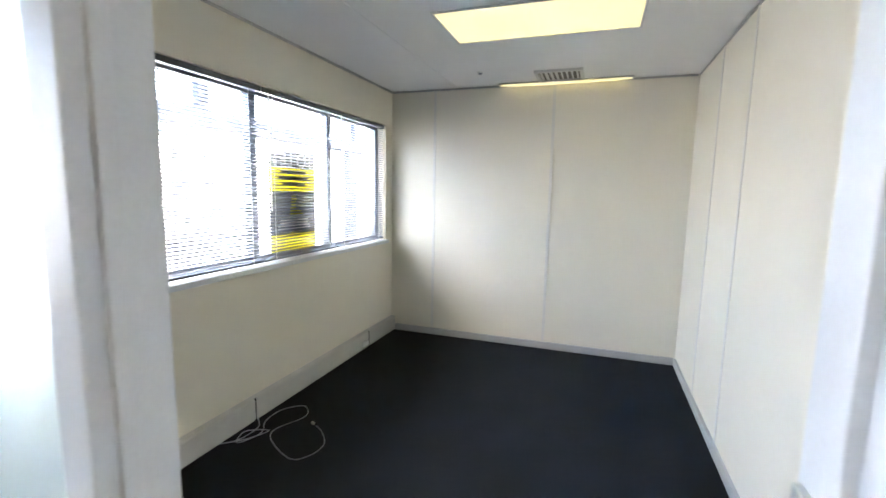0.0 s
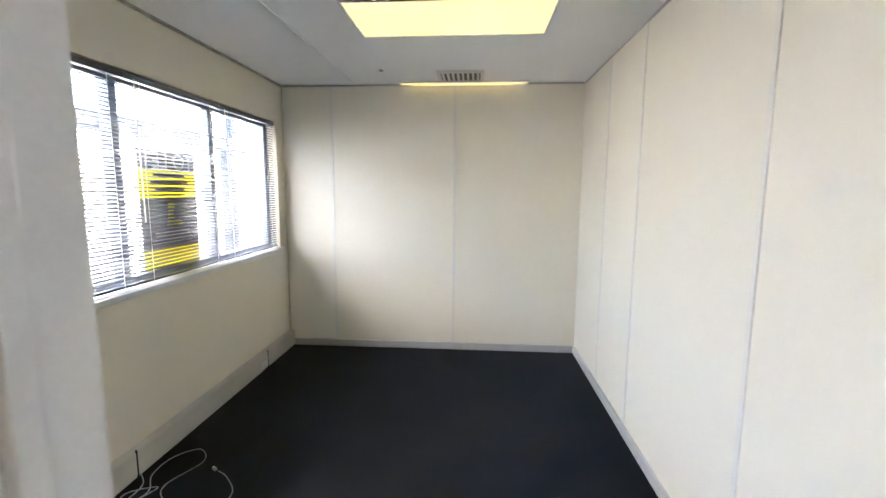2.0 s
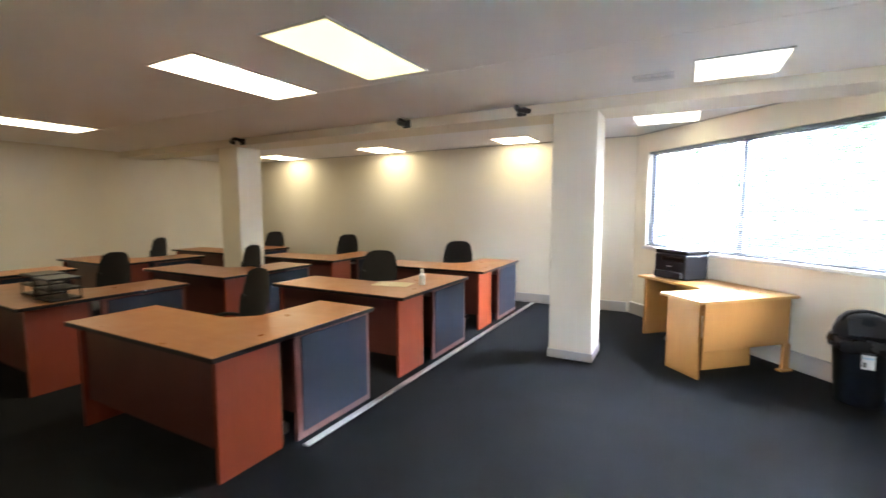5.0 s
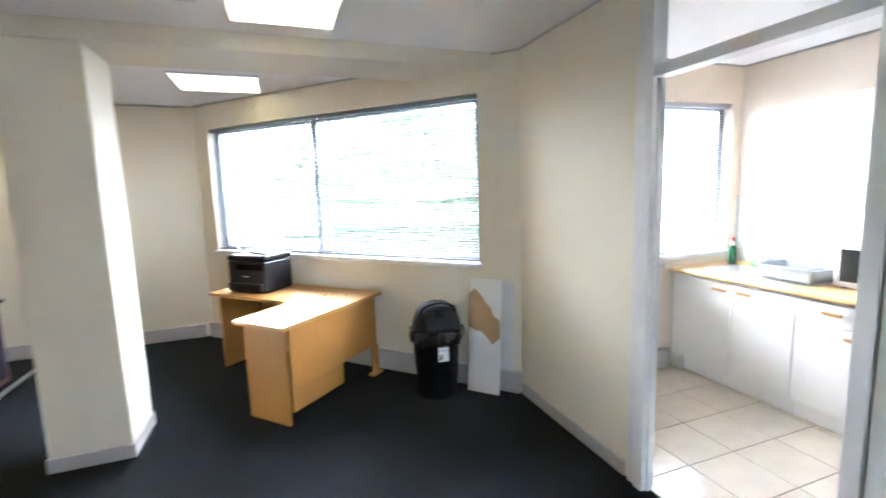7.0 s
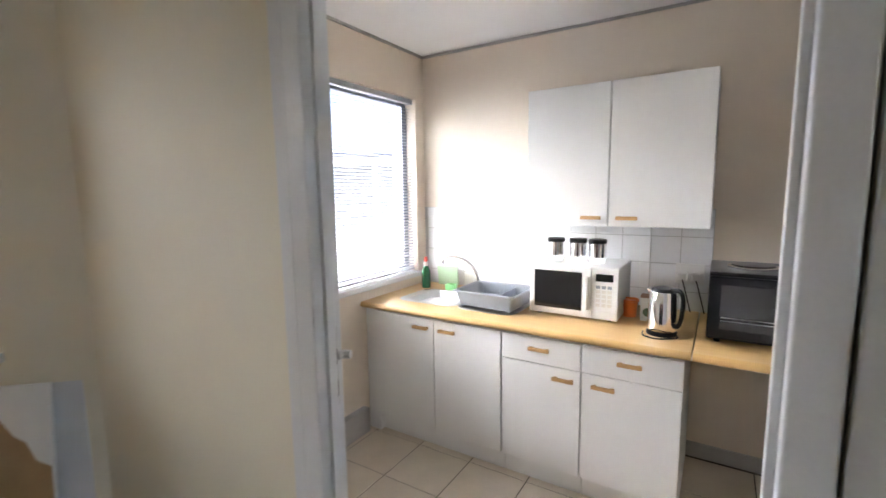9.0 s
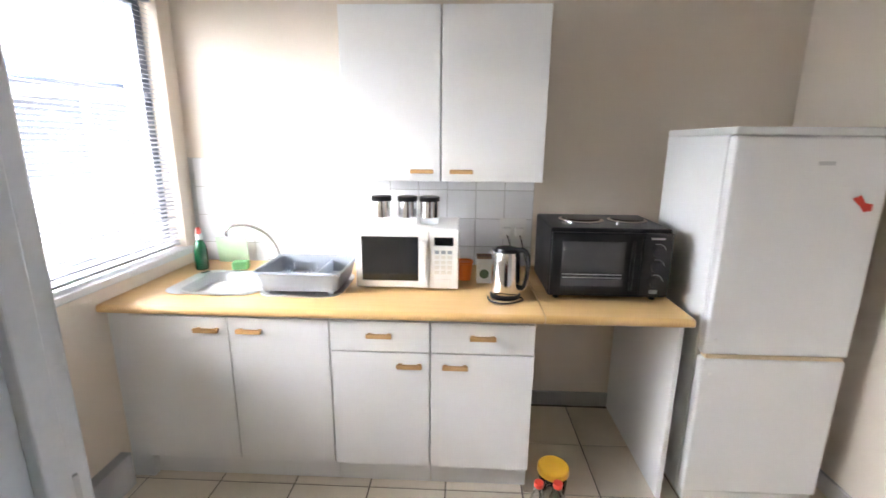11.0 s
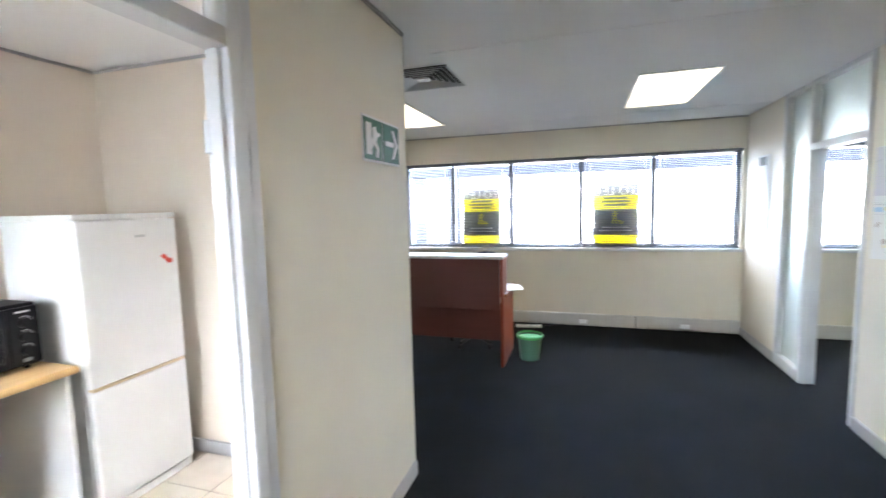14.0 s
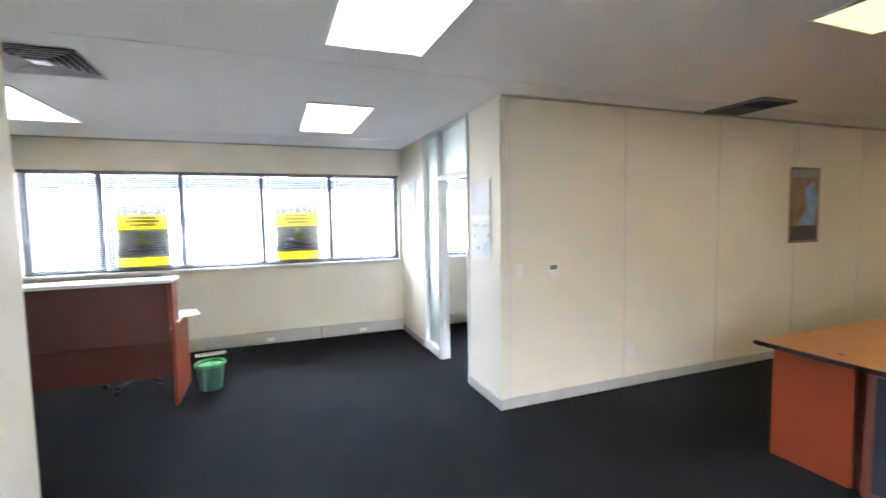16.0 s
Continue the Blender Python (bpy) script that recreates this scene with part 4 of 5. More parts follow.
oak_desk()
pr = thing("printer", UV @ pose(1.20, -0.88, 0.742, 0, 0, 6), "black desktop multifunction printer on the oak desk", "printer")
part("body", bx(-0.22, -0.18, 0, 0.22, 0.18, 0.29, bev=0.015), M_BLACK, pr)
part("tray", bx(-0.19, 0.17, 0.02, 0.19, 0.225, 0.09, bev=0.008), M_BLACK, pr)
part("scanner_lid", bx(-0.225, -0.185, 0.295, 0.225, 0.175, 0.345, bev=0.012), M_BLACK, pr)
lid = part("paper_support", bx(-0.15, -0.17, 0.0, 0.15, 0.08, 0.012, bev=0.003), M_BLACK, pr)
lid.matrix_basis = pose(-0.03, 0, 0.35, 0, -5, 0)
part("control_panel", bx(-0.2, 0.176, 0.21, 0.12, 0.186, 0.27, bev=0.003), M_SCREEN, pr)
part("badge", bx(-0.03, 0.179, 0.145, 0.04, 0.183, 0.155), M_STEEL, pr)
solid("cable_heap", tube([(0.2, 0, 0.01), (0.05, 0.12, 0.02), (-0.12, 0.05, 0.03), (-0.1, -0.1, 0.03), (0.06, -0.12, 0.04), (0.14, 0.02, 0.05), (0.0, 0.1, 0.06), (-0.13, 0.0, 0.05), (0.0, -0.1, 0.03), (0.2, -0.06, 0.01)], 0.01), M_BLACK, "black cables heaped under the oak desk", "cable", UV @ pose(1.05, -0.75, 0), smooth=True)


M_MATTE = mat("matte_black_plastic", (0.008, 0.010, 0.014), 0.5, vary=0.15, spec=0.22)


def dust_bin():
    b = thing("dust_bin", pose(-2.23, -4.50, 0, 0, 0, -6), "tall black swing-top dustbin with a bin liner", "bin")
    part("body", lathe([(0.0, 0.002), (0.145, 0.0), (0.155, 0.015), (0.192, 0.52), (0.196, 0.53)]), M_MATTE, b, smooth=True)
    liner = lathe([(0.194, 0.44), (0.212, 0.455), (0.222, 0.50), (0.214, 0.545), (0.196, 0.55)], 40)
    for v in liner.verts:
        a = math.atan2(v.co.y, v.co.x)
        f = 1 + 0.03 * math.sin(9 * a) + 0.02 * math.sin(17 * a + v.co.z * 40)
        v.co.x *= f
        v.co.y *= f
        v.co.z += 0.012 * math.sin(5 * a)
    part("liner", liner, mat("bin_liner", (0.02, 0.02, 0.022), 0.25, bump=0.5, fine=60), b, "crumpled black liner", True)
    dome = lathe([(0.196, 0.55), (0.192, 0.60), (0.165, 0.68), (0.12, 0.735), (0.06, 0.758), (0.0, 0.762)])
    part("lid", dome, M_MATTE, b, smooth=True)
    flap = part("flap", bx(-0.12, -0.006, -0.09, 0.12, 0.006, 0.06, bev=0.005), M_BLKFAB, b)
    flap.matrix_basis = pose(0.0, 0.165, 0.66, 35)
    part("handle", tube([(-0.15, 0.06, 0.64), (-0.12, 0.09, 0.73), (0, 0.11, 0.77), (0.12, 0.09, 0.73), (0.15, 0.06, 0.64)], 0.012), M_MATTE, b, smooth=True)
    lab = part("sticker", bx(-0.05, 0.186, 0.33, 0.03, 0.196, 0.44), M_PAPER, b, "torn pale label")
    part("print_bar", bx(-0.045, 0.195, 0.41, 0.025, 0.198, 0.425), M_BLUEINK, lab)
    part("print_bar", bx(0.0, 0.195, 0.345, 0.022, 0.198, 0.385), M_SIGND, lab)


dust_bin()
LEAN = Matrix.Translation((-2.555, -4.335, 0)) @ pose(0, 0, 0, 0, 0, math.degrees(math.atan2(-0.733, 0.68))) @ pose(0, 0, 0, 6, 0, 0)
bd = thing("torn_board", LEAN, "white board with torn brown patch leaning on the wall", "board")
part("sheet", bx(-0.135, -0.018, 0, 0.135, 0.0, 0.92, bev=0.002), M_WHITE, bd)
part("torn_patch", slab([(0.135, 0.80), (0.09, 0.84), (0.03, 0.79), (-0.01, 0.73), (-0.05, 0.70), (-0.08, 0.63), (-0.13, 0.60), (-0.134, 0.46), (-0.07, 0.40), (-0.03, 0.45), (0.03, 0.50), (0.08, 0.50), (0.135, 0.53)], 0, 0.003), M_KRAFT, bd, "exposed brown card").matrix_basis = pose(0, 0.003, 0, 90)
LEAN2 = Matrix.Translation((-2.70, -4.345, 0)) @ pose(0, 0, 0, 0, 0, math.degrees(math.atan2(-0.733, 0.68))) @ pose(0, 0, 0, 2, 0, 0)
bd2 = solid("spare_board", bx(-0.13, -0.012, 0.0, 0.12, 0.0, 0.90, bev=0.002), M_FRAME, "plain grey-white board leaning on the wall", "board", LEAN2)

# ---- kitchen ----
def handle(parent, y, z, x=0.0):
    bm = box(bmesh.new(), x + 0.016, y - 0.056, z - 0.010, x + 0.030, y + 0.056, z + 0.010, bev=0.004)
    for s in (-1, 1):
        box(bm, x, y + s * 0.042 - 0.009, z - 0.007, x + 0.02, y + s * 0.042 + 0.009, z + 0.007, bev=0.003)
    part("handle", bm, M_HANDLE, parent, "beech bar handle", True)


def base_unit(y0, y1, doors, drawer, label):
    c = thing("base_cabinet", pose(-4.35, 0, 0), label, "cabinet", "kitchen base cabinets")
    part("body", bx(-0.70, y0, 0.12, -0.002, y1, 0.855), M_WHITE, c)
    part("plinth", bx(-0.70, y0, 0.0, -0.04, y1, 0.12), M_WHITE, c)
    n = len(doors)
    top = 0.70 if drawer else 0.845
    for k, hy in enumerate(doors):
        a, b = y0 + (y1 - y0) * k / n + 0.002, y0 + (y1 - y0) * (k + 1) / n - 0.002
        d = part("door", bx(0, a, 0.13, 0.017, b, top, bev=0.002), M_WHITE, c)
        handle(d, hy, top - 0.055, 0.016)
    if drawer:
        d = part("drawer", bx(0, y0 + 0.002, 0.705, 0.017, y1 - 0.002, 0.845, bev=0.002), M_WHITE, c)
        handle(d, (y0 + y1) / 2, 0.785, 0.016)


base_unit(-4.06, -3.162, (-3.70, -3.51), False, "white two-door sink cabinet with beech handles")
base_unit(-3.158, -2.722, (-2.81,), True, "white cabinet with drawer and beech handles")
base_unit(-2.718, -2.268, (-2.61,), True, "white cabinet with drawer and beech handles")


def worktop(y0, y1, label, hole=None):
    bm = bmesh.new()
    if hole:
        hx0, hx1, hy0, hy1 = hole
        box(bm, -5.085, y0, 0.862, -4.315, hy0, 0.9)
        box(bm, -5.085, hy1, 0.862, -4.315, y1, 0.9)
        box(bm, -5.085, hy0, 0.862, hx0, hy1, 0.9)
        box(bm, hx1, hy0, 0.862, -4.315, hy1, 0.9)
        bmesh.ops.remove_doubles(bm, verts=bm.verts, dist=1e-4)
    else:
        box(bm, -5.085, y0, 0.862, -4.315, y1, 0.9)
    ob = solid("worktop", bm, M_BEECH, label, "worktop")
    nose = tube([(-4.315, y0, 0.881), (-4.315, (y0 + y1) / 2, 0.881), (-4.315, y1, 0.881)], 0.019, 12, 2)
    part("nosing", nose, M_BEECH, ob, smooth=True)
    return ob


worktop(-4.165, -2.242, "beech laminate kitchen worktop with inset sink", (-4.83, -4.49, -3.94, -3.58))
worktop(-2.236, -1.63, "beech laminate worktop extension beside the fridge")
solid("end_panel", bx(-5.08, -1.672, 0, -4.34, -1.65, 0.861, bev=0.002), M_WHITE, "white panel carrying the worktop end", "panel")
solid("filler_panel", bx(-5.05, -4.165, 0.0, -4.352, -4.064, 0.86), M_WHITE, "white filler panel beside the sink cabinet", "panel")


def rounded(x0, x1, y0, y1, r, n=6):
    pts = []
    for cx, cy, a in ((x1 - r, y1 - r, 0), (x0 + r, y1 - r, 90), (x0 + r, y0 + r, 180), (x1 - r, y0 + r, 270)):
        for k in range(n + 1):
            t = radians(a + 90 * k / n)
            pts.append((cx + r * math.cos(t), cy + r * math.sin(t)))
    return pts


def loops(rings):
    """A skin through closed rings of the same count, the last one filled."""
    bm = bmesh.new()
    vs = [[bm.verts.new((x, y, z)) for x, y in ring] for ring, z in rings]
    for a, b in zip(vs, vs[1:]):
        for i in range(len(a)):
            bm.faces.new((a[i], a[(i + 1) % len(a)], b[(i + 1) % len(a)], b[i]))
    bm.faces.new(vs[-1])
    bmesh.ops.recalc_face_normals(bm, faces=bm.faces)
    return bm


sk = thing("sink", pose(0, 0, 0), "stainless steel inset sink with drainer", "sink")
part("bowl", loops([(rounded(-4.855, -4.455, -4.0, -3.54, 0.09), 0.9045), (rounded(-4.83, -4.49, -3.94, -3.58, 0.08), 0.9035), (rounded(-4.82, -4.50, -3.93, -3.59, 0.075), 0.87), (rounded(-4.80, -4.52, -3.91, -3.61, 0.07), 0.77)]), M_STEEL, sk, smooth=True)
part("drainer", slab(rounded(-4.855, -4.455, -3.545, -3.15, 0.09), 0.9005, 0.9055), M_STEEL, sk)
part("waste", cyl(bmesh.new(), -4.66, -3.76, 0.769, 0.776, 0.04), M_CHROME, sk, smooth=True)
me = mesh_of("ridge", bx(-0.13, -0.004, 0, 0.13, 0.004, 0.003), M_STEEL)
for k in range(8):
    piece("ridge", me, sk, pose(-4.655, -3.49 + 0.04 * k, 0.905))
br = thing("scrub_pad", pose(-4.66, -3.76, 0.776), "pale ribbed scrubbing pad in the sink", "scrubber")
part("base", bx(-0.035, -0.06, 0, 0.035, 0.06, 0.015, bev=0.004), M_PLAST, br)
me = mesh_of("rib", bx(-0.035, -0.004, 0, 0.035, 0.004, 0.02), M_PLAST)
for k in range(7):
    piece("rib", me, br, pose(0, -0.05 + 0.0165 * k, 0.014))

tp = thing("kitchen_tap", pose(-4.90, -3.60, 0.9), "chrome swan-neck mixer tap", "tap")
part("base", lathe([(0.0, 0), (0.028, 0.0), (0.026, 0.02), (0.018, 0.06), (0.014, 0.075), (0.0, 0.076)]), M_CHROME, tp, smooth=True)
part("spout", tube([(0, 0, 0.06), (0.0, -0.005, 0.12), (0.01, -0.05, 0.20), (0.03, -0.13, 0.25), (0.05, -0.21, 0.255), (0.055, -0.25, 0.235), (0.055, -0.255, 0.20)], 0.010, 12), M_CHROME, tp, smooth=True)
for s in (-1, 1):
    part("lever", rod(bmesh.new(), (0, s * 0.012, 0.04), (0.02, s * 0.055, 0.065), 0.011, 14), M_CHROME, tp, smooth=True)

db = thing("soap_bottle", pose(-4.88, -4.03, 0.9), "green washing-up liquid bottle with red cap", "bottle")
part("body", lathe([(0.0, 0), (0.032, 0.001), (0.034, 0.02), (0.034, 0.11), (0.028, 0.14), (0.016, 0.165), (0.014, 0.17)], 20), M_DKGREEN, db, smooth=True)
part("neck", lathe([(0.016, 0.168), (0.018, 0.19), (0.014, 0.20)], 16), M_PLAST, db, smooth=True)
part("cap", lathe([(0.014, 0.198), (0.015, 0.222), (0.008, 0.235), (0.0, 0.238)], 16), M_REDP, db, "red cap", True)
spg = bx(-0.03, -0.04, 0, 0.03, 0.04, 0.045, bev=0.006)
solid("sponge", spg, mat("green_sponge", (0.16, 0.40, 0.16), 0.95, bump=1.0, fine=150), "green washing-up sponge behind the sink", "sponge", pose(-4.90, -3.82, 0.9, 0, 0, 10))
cb = thing("chopping_board", pose(-5.045, -3.93, 0.9, 0, 8, 0), "pale translucent green cutting sheet against the tiles", "cutting board")
part("sheet", bx(-0.003, -0.09, 0, 0.003, 0.09, 0.15, bev=0.001), mat("pale_green_plastic", (0.55, 0.75, 0.52), 0.35), cb)

rk = thing("dish_rack", pose(-4.64, -3.345, 0.9065), "grey plastic dish drainer on the sink", "dish rack")
part("basket", loops([(rounded(-0.17, 0.17, -0.20, 0.20, 0.03), 0.10), (rounded(-0.162, 0.162, -0.192, 0.192, 0.03), 0.10), (rounded(-0.155, 0.155, -0.185, 0.185, 0.03), 0.025)]), M_GREYP, rk, smooth=True)
part("outer_wall", loops([(rounded(-0.17, 0.17, -0.20, 0.20, 0.03), 0.10), (rounded(-0.15, 0.15, -0.18, 0.18, 0.03), 0.012)]), M_GREYP, rk, smooth=True)
part("rim", tube([(x, y, 0.10) for x, y in rounded(-0.172, 0.172, -0.202, 0.202, 0.03, 2)] + [(0.172, 0.17, 0.10)], 0.008, 8, 2), M_GREYP, rk, smooth=True)
part("divider", bx(-0.16, 0.07, 0.022, 0.16, 0.076, 0.085), M_GREYP, rk)
me = mesh_of("peg", bx(-0.003, -0.003, 0, 0.003, 0.003, 0.05), M_GREYP)
for i in range(6):
    for j in range(2):
        piece("peg", me, rk, pose(-0.12 + 0.05 * i, -0.12 + 0.12 * j, 0.022))
for i in (-0.13, 0.13):
    for j in (-0.15, 0.15):
        part("foot", bx(i - 0.012, j - 0.012, 0, i + 0.012, j + 0.012, 0.014), M_GREYP, rk)

# wall cupboards
for y0, y1, hy in ((-3.175, -2.702, -2.79), (-2.698, -2.205, -2.60)):
    c = thing("wall_cupboard", pose(-4.755, 0, 1.415), "white wall cupboard with a beech handle", "cupboard", "kitchen wall cupboards")
    part("body", bx(-0.332, y0, 0, -0.001, y1, 0.78), M_WHITE, c)
    d = part("door", bx(0, y0 + 0.002, -0.003, 0.017, y1 - 0.002, 0.783, bev=0.002), M_WHITE, c)
    handle(d, hy, 0.045, 0.016)

# microwave
mw = thing("microwave_oven", pose(-4.60, -2.85, 0.9), "white microwave oven with a dark window", "microwave")
part("case", bx(-0.37, -0.245, 0.012, -0.012, 0.245, 0.30, bev=0.008), M_PLAST, mw)
dr = part("door", bx(-0.012, -0.245, 0.014, 0.01, 0.105, 0.298, bev=0.006), M_PLAST, mw)
part("window", bx(0.008, -0.215, 0.05, 0.0125, 0.055, 0.265, bev=0.001), M_SCREEN, dr, "dark glass window")
part("handle", bx(0.008, 0.068, 0.06, 0.03, 0.096, 0.25, bev=0.008), M_PLAST, dr)
cp = part("control_panel", bx(-0.012, 0.107, 0.014, 0.01, 0.245, 0.298, bev=0.004), M_PLAST, mw)
part("display", bx(0.009, 0.13, 0.225, 0.0115, 0.22, 0.265), M_SCREEN, cp)
for i in range(3):
    for j in range(5):
        part("button", bx(0.009, 0.132 + 0.03 * i, 0.085 + 0.025 * j, 0.0125, 0.154 + 0.03 * i, 0.102 + 0.025 * j, bev=0.001), M_GREYP if j == 4 else M_SEAM, cp)
part("open_button", bx(0.009, 0.14, 0.03, 0.013, 0.21, 0.06, bev=0.002), M_PLAST, cp)
for i in (-0.33, -0.04):
    for j in (-0.2, 0.2):
        part("foot", bx(i - 0.012, j - 0.012, 0, i + 0.012, j + 0.012, 0.013), M_BLACK, mw)
M_JARGL = glass_mat("jar_glass", (0.95, 0.97, 0.97), 0.02)
for y in (-2.995, -2.865, -2.755):
    j = thing("storage_jar", pose(-4.76, y, 1.2), "steel-clad glass storage jar with black lid", "jar", "storage jars")
    part("base", lathe([(0.0, 0.0), (0.044, 0.0), (0.047, 0.005), (0.047, 0.035), (0.044, 0.037)], 24), M_JARGL, j, "bare glass foot", True)
    part("sleeve", lathe([(0.046, 0.033), (0.048, 0.034), (0.048, 0.115), (0.046, 0.116)], 24), M_CHROME, j, "polished steel sleeve", True)
    part("lid", lathe([(0.0, 0.113), (0.050, 0.113), (0.051, 0.118), (0.051, 0.132), (0.047, 0.136), (0.0, 0.137)], 24), M_BLACK, j, "black lid", True)

# mini oven with two hot plates
ov = thing("mini_oven", pose(-4.50, -1.93, 0.9), "black tabletop oven with two hot plates", "oven")
part("case", bx(-0.42, -0.265, 0.018, -0.012, 0.265, 0.335, bev=0.01), M_BLACK, ov)
dr = part("door", bx(-0.012, -0.262, 0.03, 0.008, 0.130, 0.318, bev=0.004), M_BLACK, ov)
part("window", bx(0.006, -0.215, 0.075, 0.0105, 0.06, 0.28, bev=0.001), M_OVENGL, dr, "grey oven glass")
part("handle", tube([(0.006, 0.095, 0.06), (0.032, 0.085, 0.10), (0.038, 0.082, 0.17), (0.032, 0.085, 0.24), (0.006, 0.095, 0.28)], 0.008), M_BLACK, dr, smooth=True)
for z in (0.115, 0.13):
    part("rack_rail", rod(bmesh.new(), (0.0115, -0.21, z), (0.0115, 0.05, z), 0.002, 6), M_STEEL, dr)
cp = part("control_panel", bx(-0.012, 0.133, 0.03, 0.006, 0.263, 0.318, bev=0.003), M_BLACK, ov)
for z in (0.10, 0.17, 0.24):
    k = part("knob", rod(bmesh.new(), (0.005, 0.2, z), (0.028, 0.2, z), 0.026, 24), M_BLACK, cp, smooth=True)
    part("scale_ring", tube([(0.0085, 0.2 + 0.033 * math.cos(a), z + 0.033 * math.sin(a)) for a in (-0.5, 0, 0.5, 1.0, 1.5, 2.0)], 0.0016, 6, 3), M_STEEL, k)
part("badge", bx(0.005, 0.165, 0.292, 0.0085, 0.225, 0.300), M_PLAST, cp)
part("switch", bx(0.005, 0.18, 0.045, 0.010, 0.215, 0.062), M_GREYP, cp)
for y, r in ((-0.09, 0.092), (0.13, 0.078)):
    part("hot_plate", lathe([(0.0, 0.352), (r - 0.02, 0.354), (r - 0.006, 0.352), (r, 0.345), (r + 0.006, 0.336), (r + 0.004, 0.334)], 32, -0.21, y), mat("hot_plate_iron", (0.05, 0.04, 0.035), 0.4, 0.6), ov, "dark iron hot plate", True)
    part("plate_ring", lathe([(r + 0.004, 0.336), (r + 0.013, 0.337), (r + 0.013, 0.343), (r + 0.004, 0.346)], 32, -0.21, y), M_CHROME, ov, "bright steel ring", True)
for i in (-0.38, -0.05):
    for j in (-0.22, 0.22):
        part("foot", cyl(bmesh.new(), i, j, 0, 0.02, 0.014, n=12), M_BLACK, ov)

# kettle, cup, tin
kt = thing("kettle", pose(-4.54, -2.385, 0.9, 0, 0, 60) @ Matrix.Diagonal((0.86, 0.86, 1.02, 1)), "polished steel electric kettle with black handle", "kettle")
part("base", lathe([(0.0, 0), (0.08, 0.0), (0.082, 0.014), (0.07, 0.022), (0.0, 0.022)]), M_BLACK, kt, smooth=True)
part("body", lathe([(0.0, 0.022), (0.074, 0.022), (0.078, 0.04), (0.070, 0.20), (0.066, 0.212)]), M_CHROME, kt, smooth=True)
part("lid", lathe([(0.066, 0.21), (0.058, 0.228), (0.02, 0.236), (0.0, 0.236)]), M_BLACK, kt, smooth=True)
part("handle", tube([(0.05, 0, 0.222), (0.10, 0, 0.225), (0.122, 0, 0.19), (0.118, 0, 0.11), (0.10, 0, 0.06), (0.072, 0, 0.055)], 0.012, 10), M_BLACK, kt, smooth=True)
part("spout", tube([(-0.055, 0, 0.185), (-0.075, 0, 0.20), (-0.088, 0, 0.212)], 0.016, 10), M_CHROME, kt, smooth=True)
part("cord", tube([(0.07, 0.02, 0.006), (0.11, -0.02, 0.006), (0.06, -0.12, 0.006), (-0.02, -0.13, 0.006), (-0.07, -0.07, 0.006)], 0.004), M_BLACK, kt, smooth=True)
cu = thing("orange_cup", pose(-4.80, -2.575, 0.9), "orange plastic tumbler on the worktop", "cup")
part("body", lathe([(0.0, 0.002), (0.034, 0.0), (0.044, 0.095), (0.041, 0.095), (0.032, 0.006), (0.0, 0.006)]), M_ORANGE, cu, smooth=True)
part("rim", lathe([(0.043, 0.088), (0.046, 0.09), (0.046, 0.1), (0.041, 0.1), (0.041, 0.09)]), M_ORANGE, cu, smooth=True)
tn = thing("tea_box", pose(-4.76, -2.475, 0.9), "white carton with brown top on the worktop", "carton")
part("body", bx(-0.03, -0.037, 0, 0.03, 0.037, 0.13, bev=0.002), M_PAPER, tn)
part("lid", bx(-0.031, -0.038, 0.128, 0.031, 0.038, 0.142, bev=0.002), M_BROWNINK, tn)
part("printed_disc", rod(bmesh.new(), (0.029, 0.0, 0.05), (0.032, 0.0, 0.05), 0.024, 20), mat("label_green", (0.12, 0.17, 0.10), 0.5), tn)
so = thing("wall_socket", pose(-5.086, -2.30, 1.06), "white double wall socket with plugs", "socket")
part("plate", bx(-0.002, -0.075, 0, 0.01, 0.075, 0.12, bev=0.003), M_PLAST, so)
for y in (-0.035, 0.035):
    p = part("plug", bx(0.01, y - 0.024, 0.02, 0.05, y + 0.024, 0.07, bev=0.008), M_PLAST, so)
    part("lead", tube([(0.05, y, 0.03), (0.06, y + 0.01, 0.0), (0.05, y + 0.03, -0.08), (0.06, y + 0.05, -0.155)], 0.0035), M_BLACK, p, smooth=True)
    part("rocker", bx(0.009, y - 0.012, 0.085, 0.013, y + 0.012, 0.105), M_PLAST, so)

# fridge
fr = thing("fridge_freezer", pose(-4.33, -1.27, 0), "white two-door fridge freezer beside the worktop", "fridge")
part("body", bx(-0.58, -0.295, 0.02, -0.055, 0.295, 1.635, bev=0.006), M_WHITE, fr)
part("top_cover", bx(-0.58, -0.297, 1.635, -0.002, 0.297, 1.665, bev=0.006), M_PLAST, fr)
part("plinth", bx(-0.5, -0.285, 0.0, -0.01, 0.285, 0.05, bev=0.003), M_PLAST, fr)
up = part("fridge_door", bx(-0.05, -0.295, 0.735, 0.0, 0.295, 1.63, bev=0.01), M_WHITE, fr)
lo = part("freezer_door", bx(-0.05, -0.295, 0.055, 0.0, 0.295, 0.715, bev=0.01), M_WHITE, fr)
part("grip", bx(-0.045, -0.28, 0.717, -0.004, 0.28, 0.732), mat("aged_cream_plastic", (0.68, 0.55, 0.36), 0.5), fr, "yellowed door gap trim")
part("badge", bx(-0.001, 0.02, 1.525, 0.003, 0.08, 1.54), M_STEEL, up)
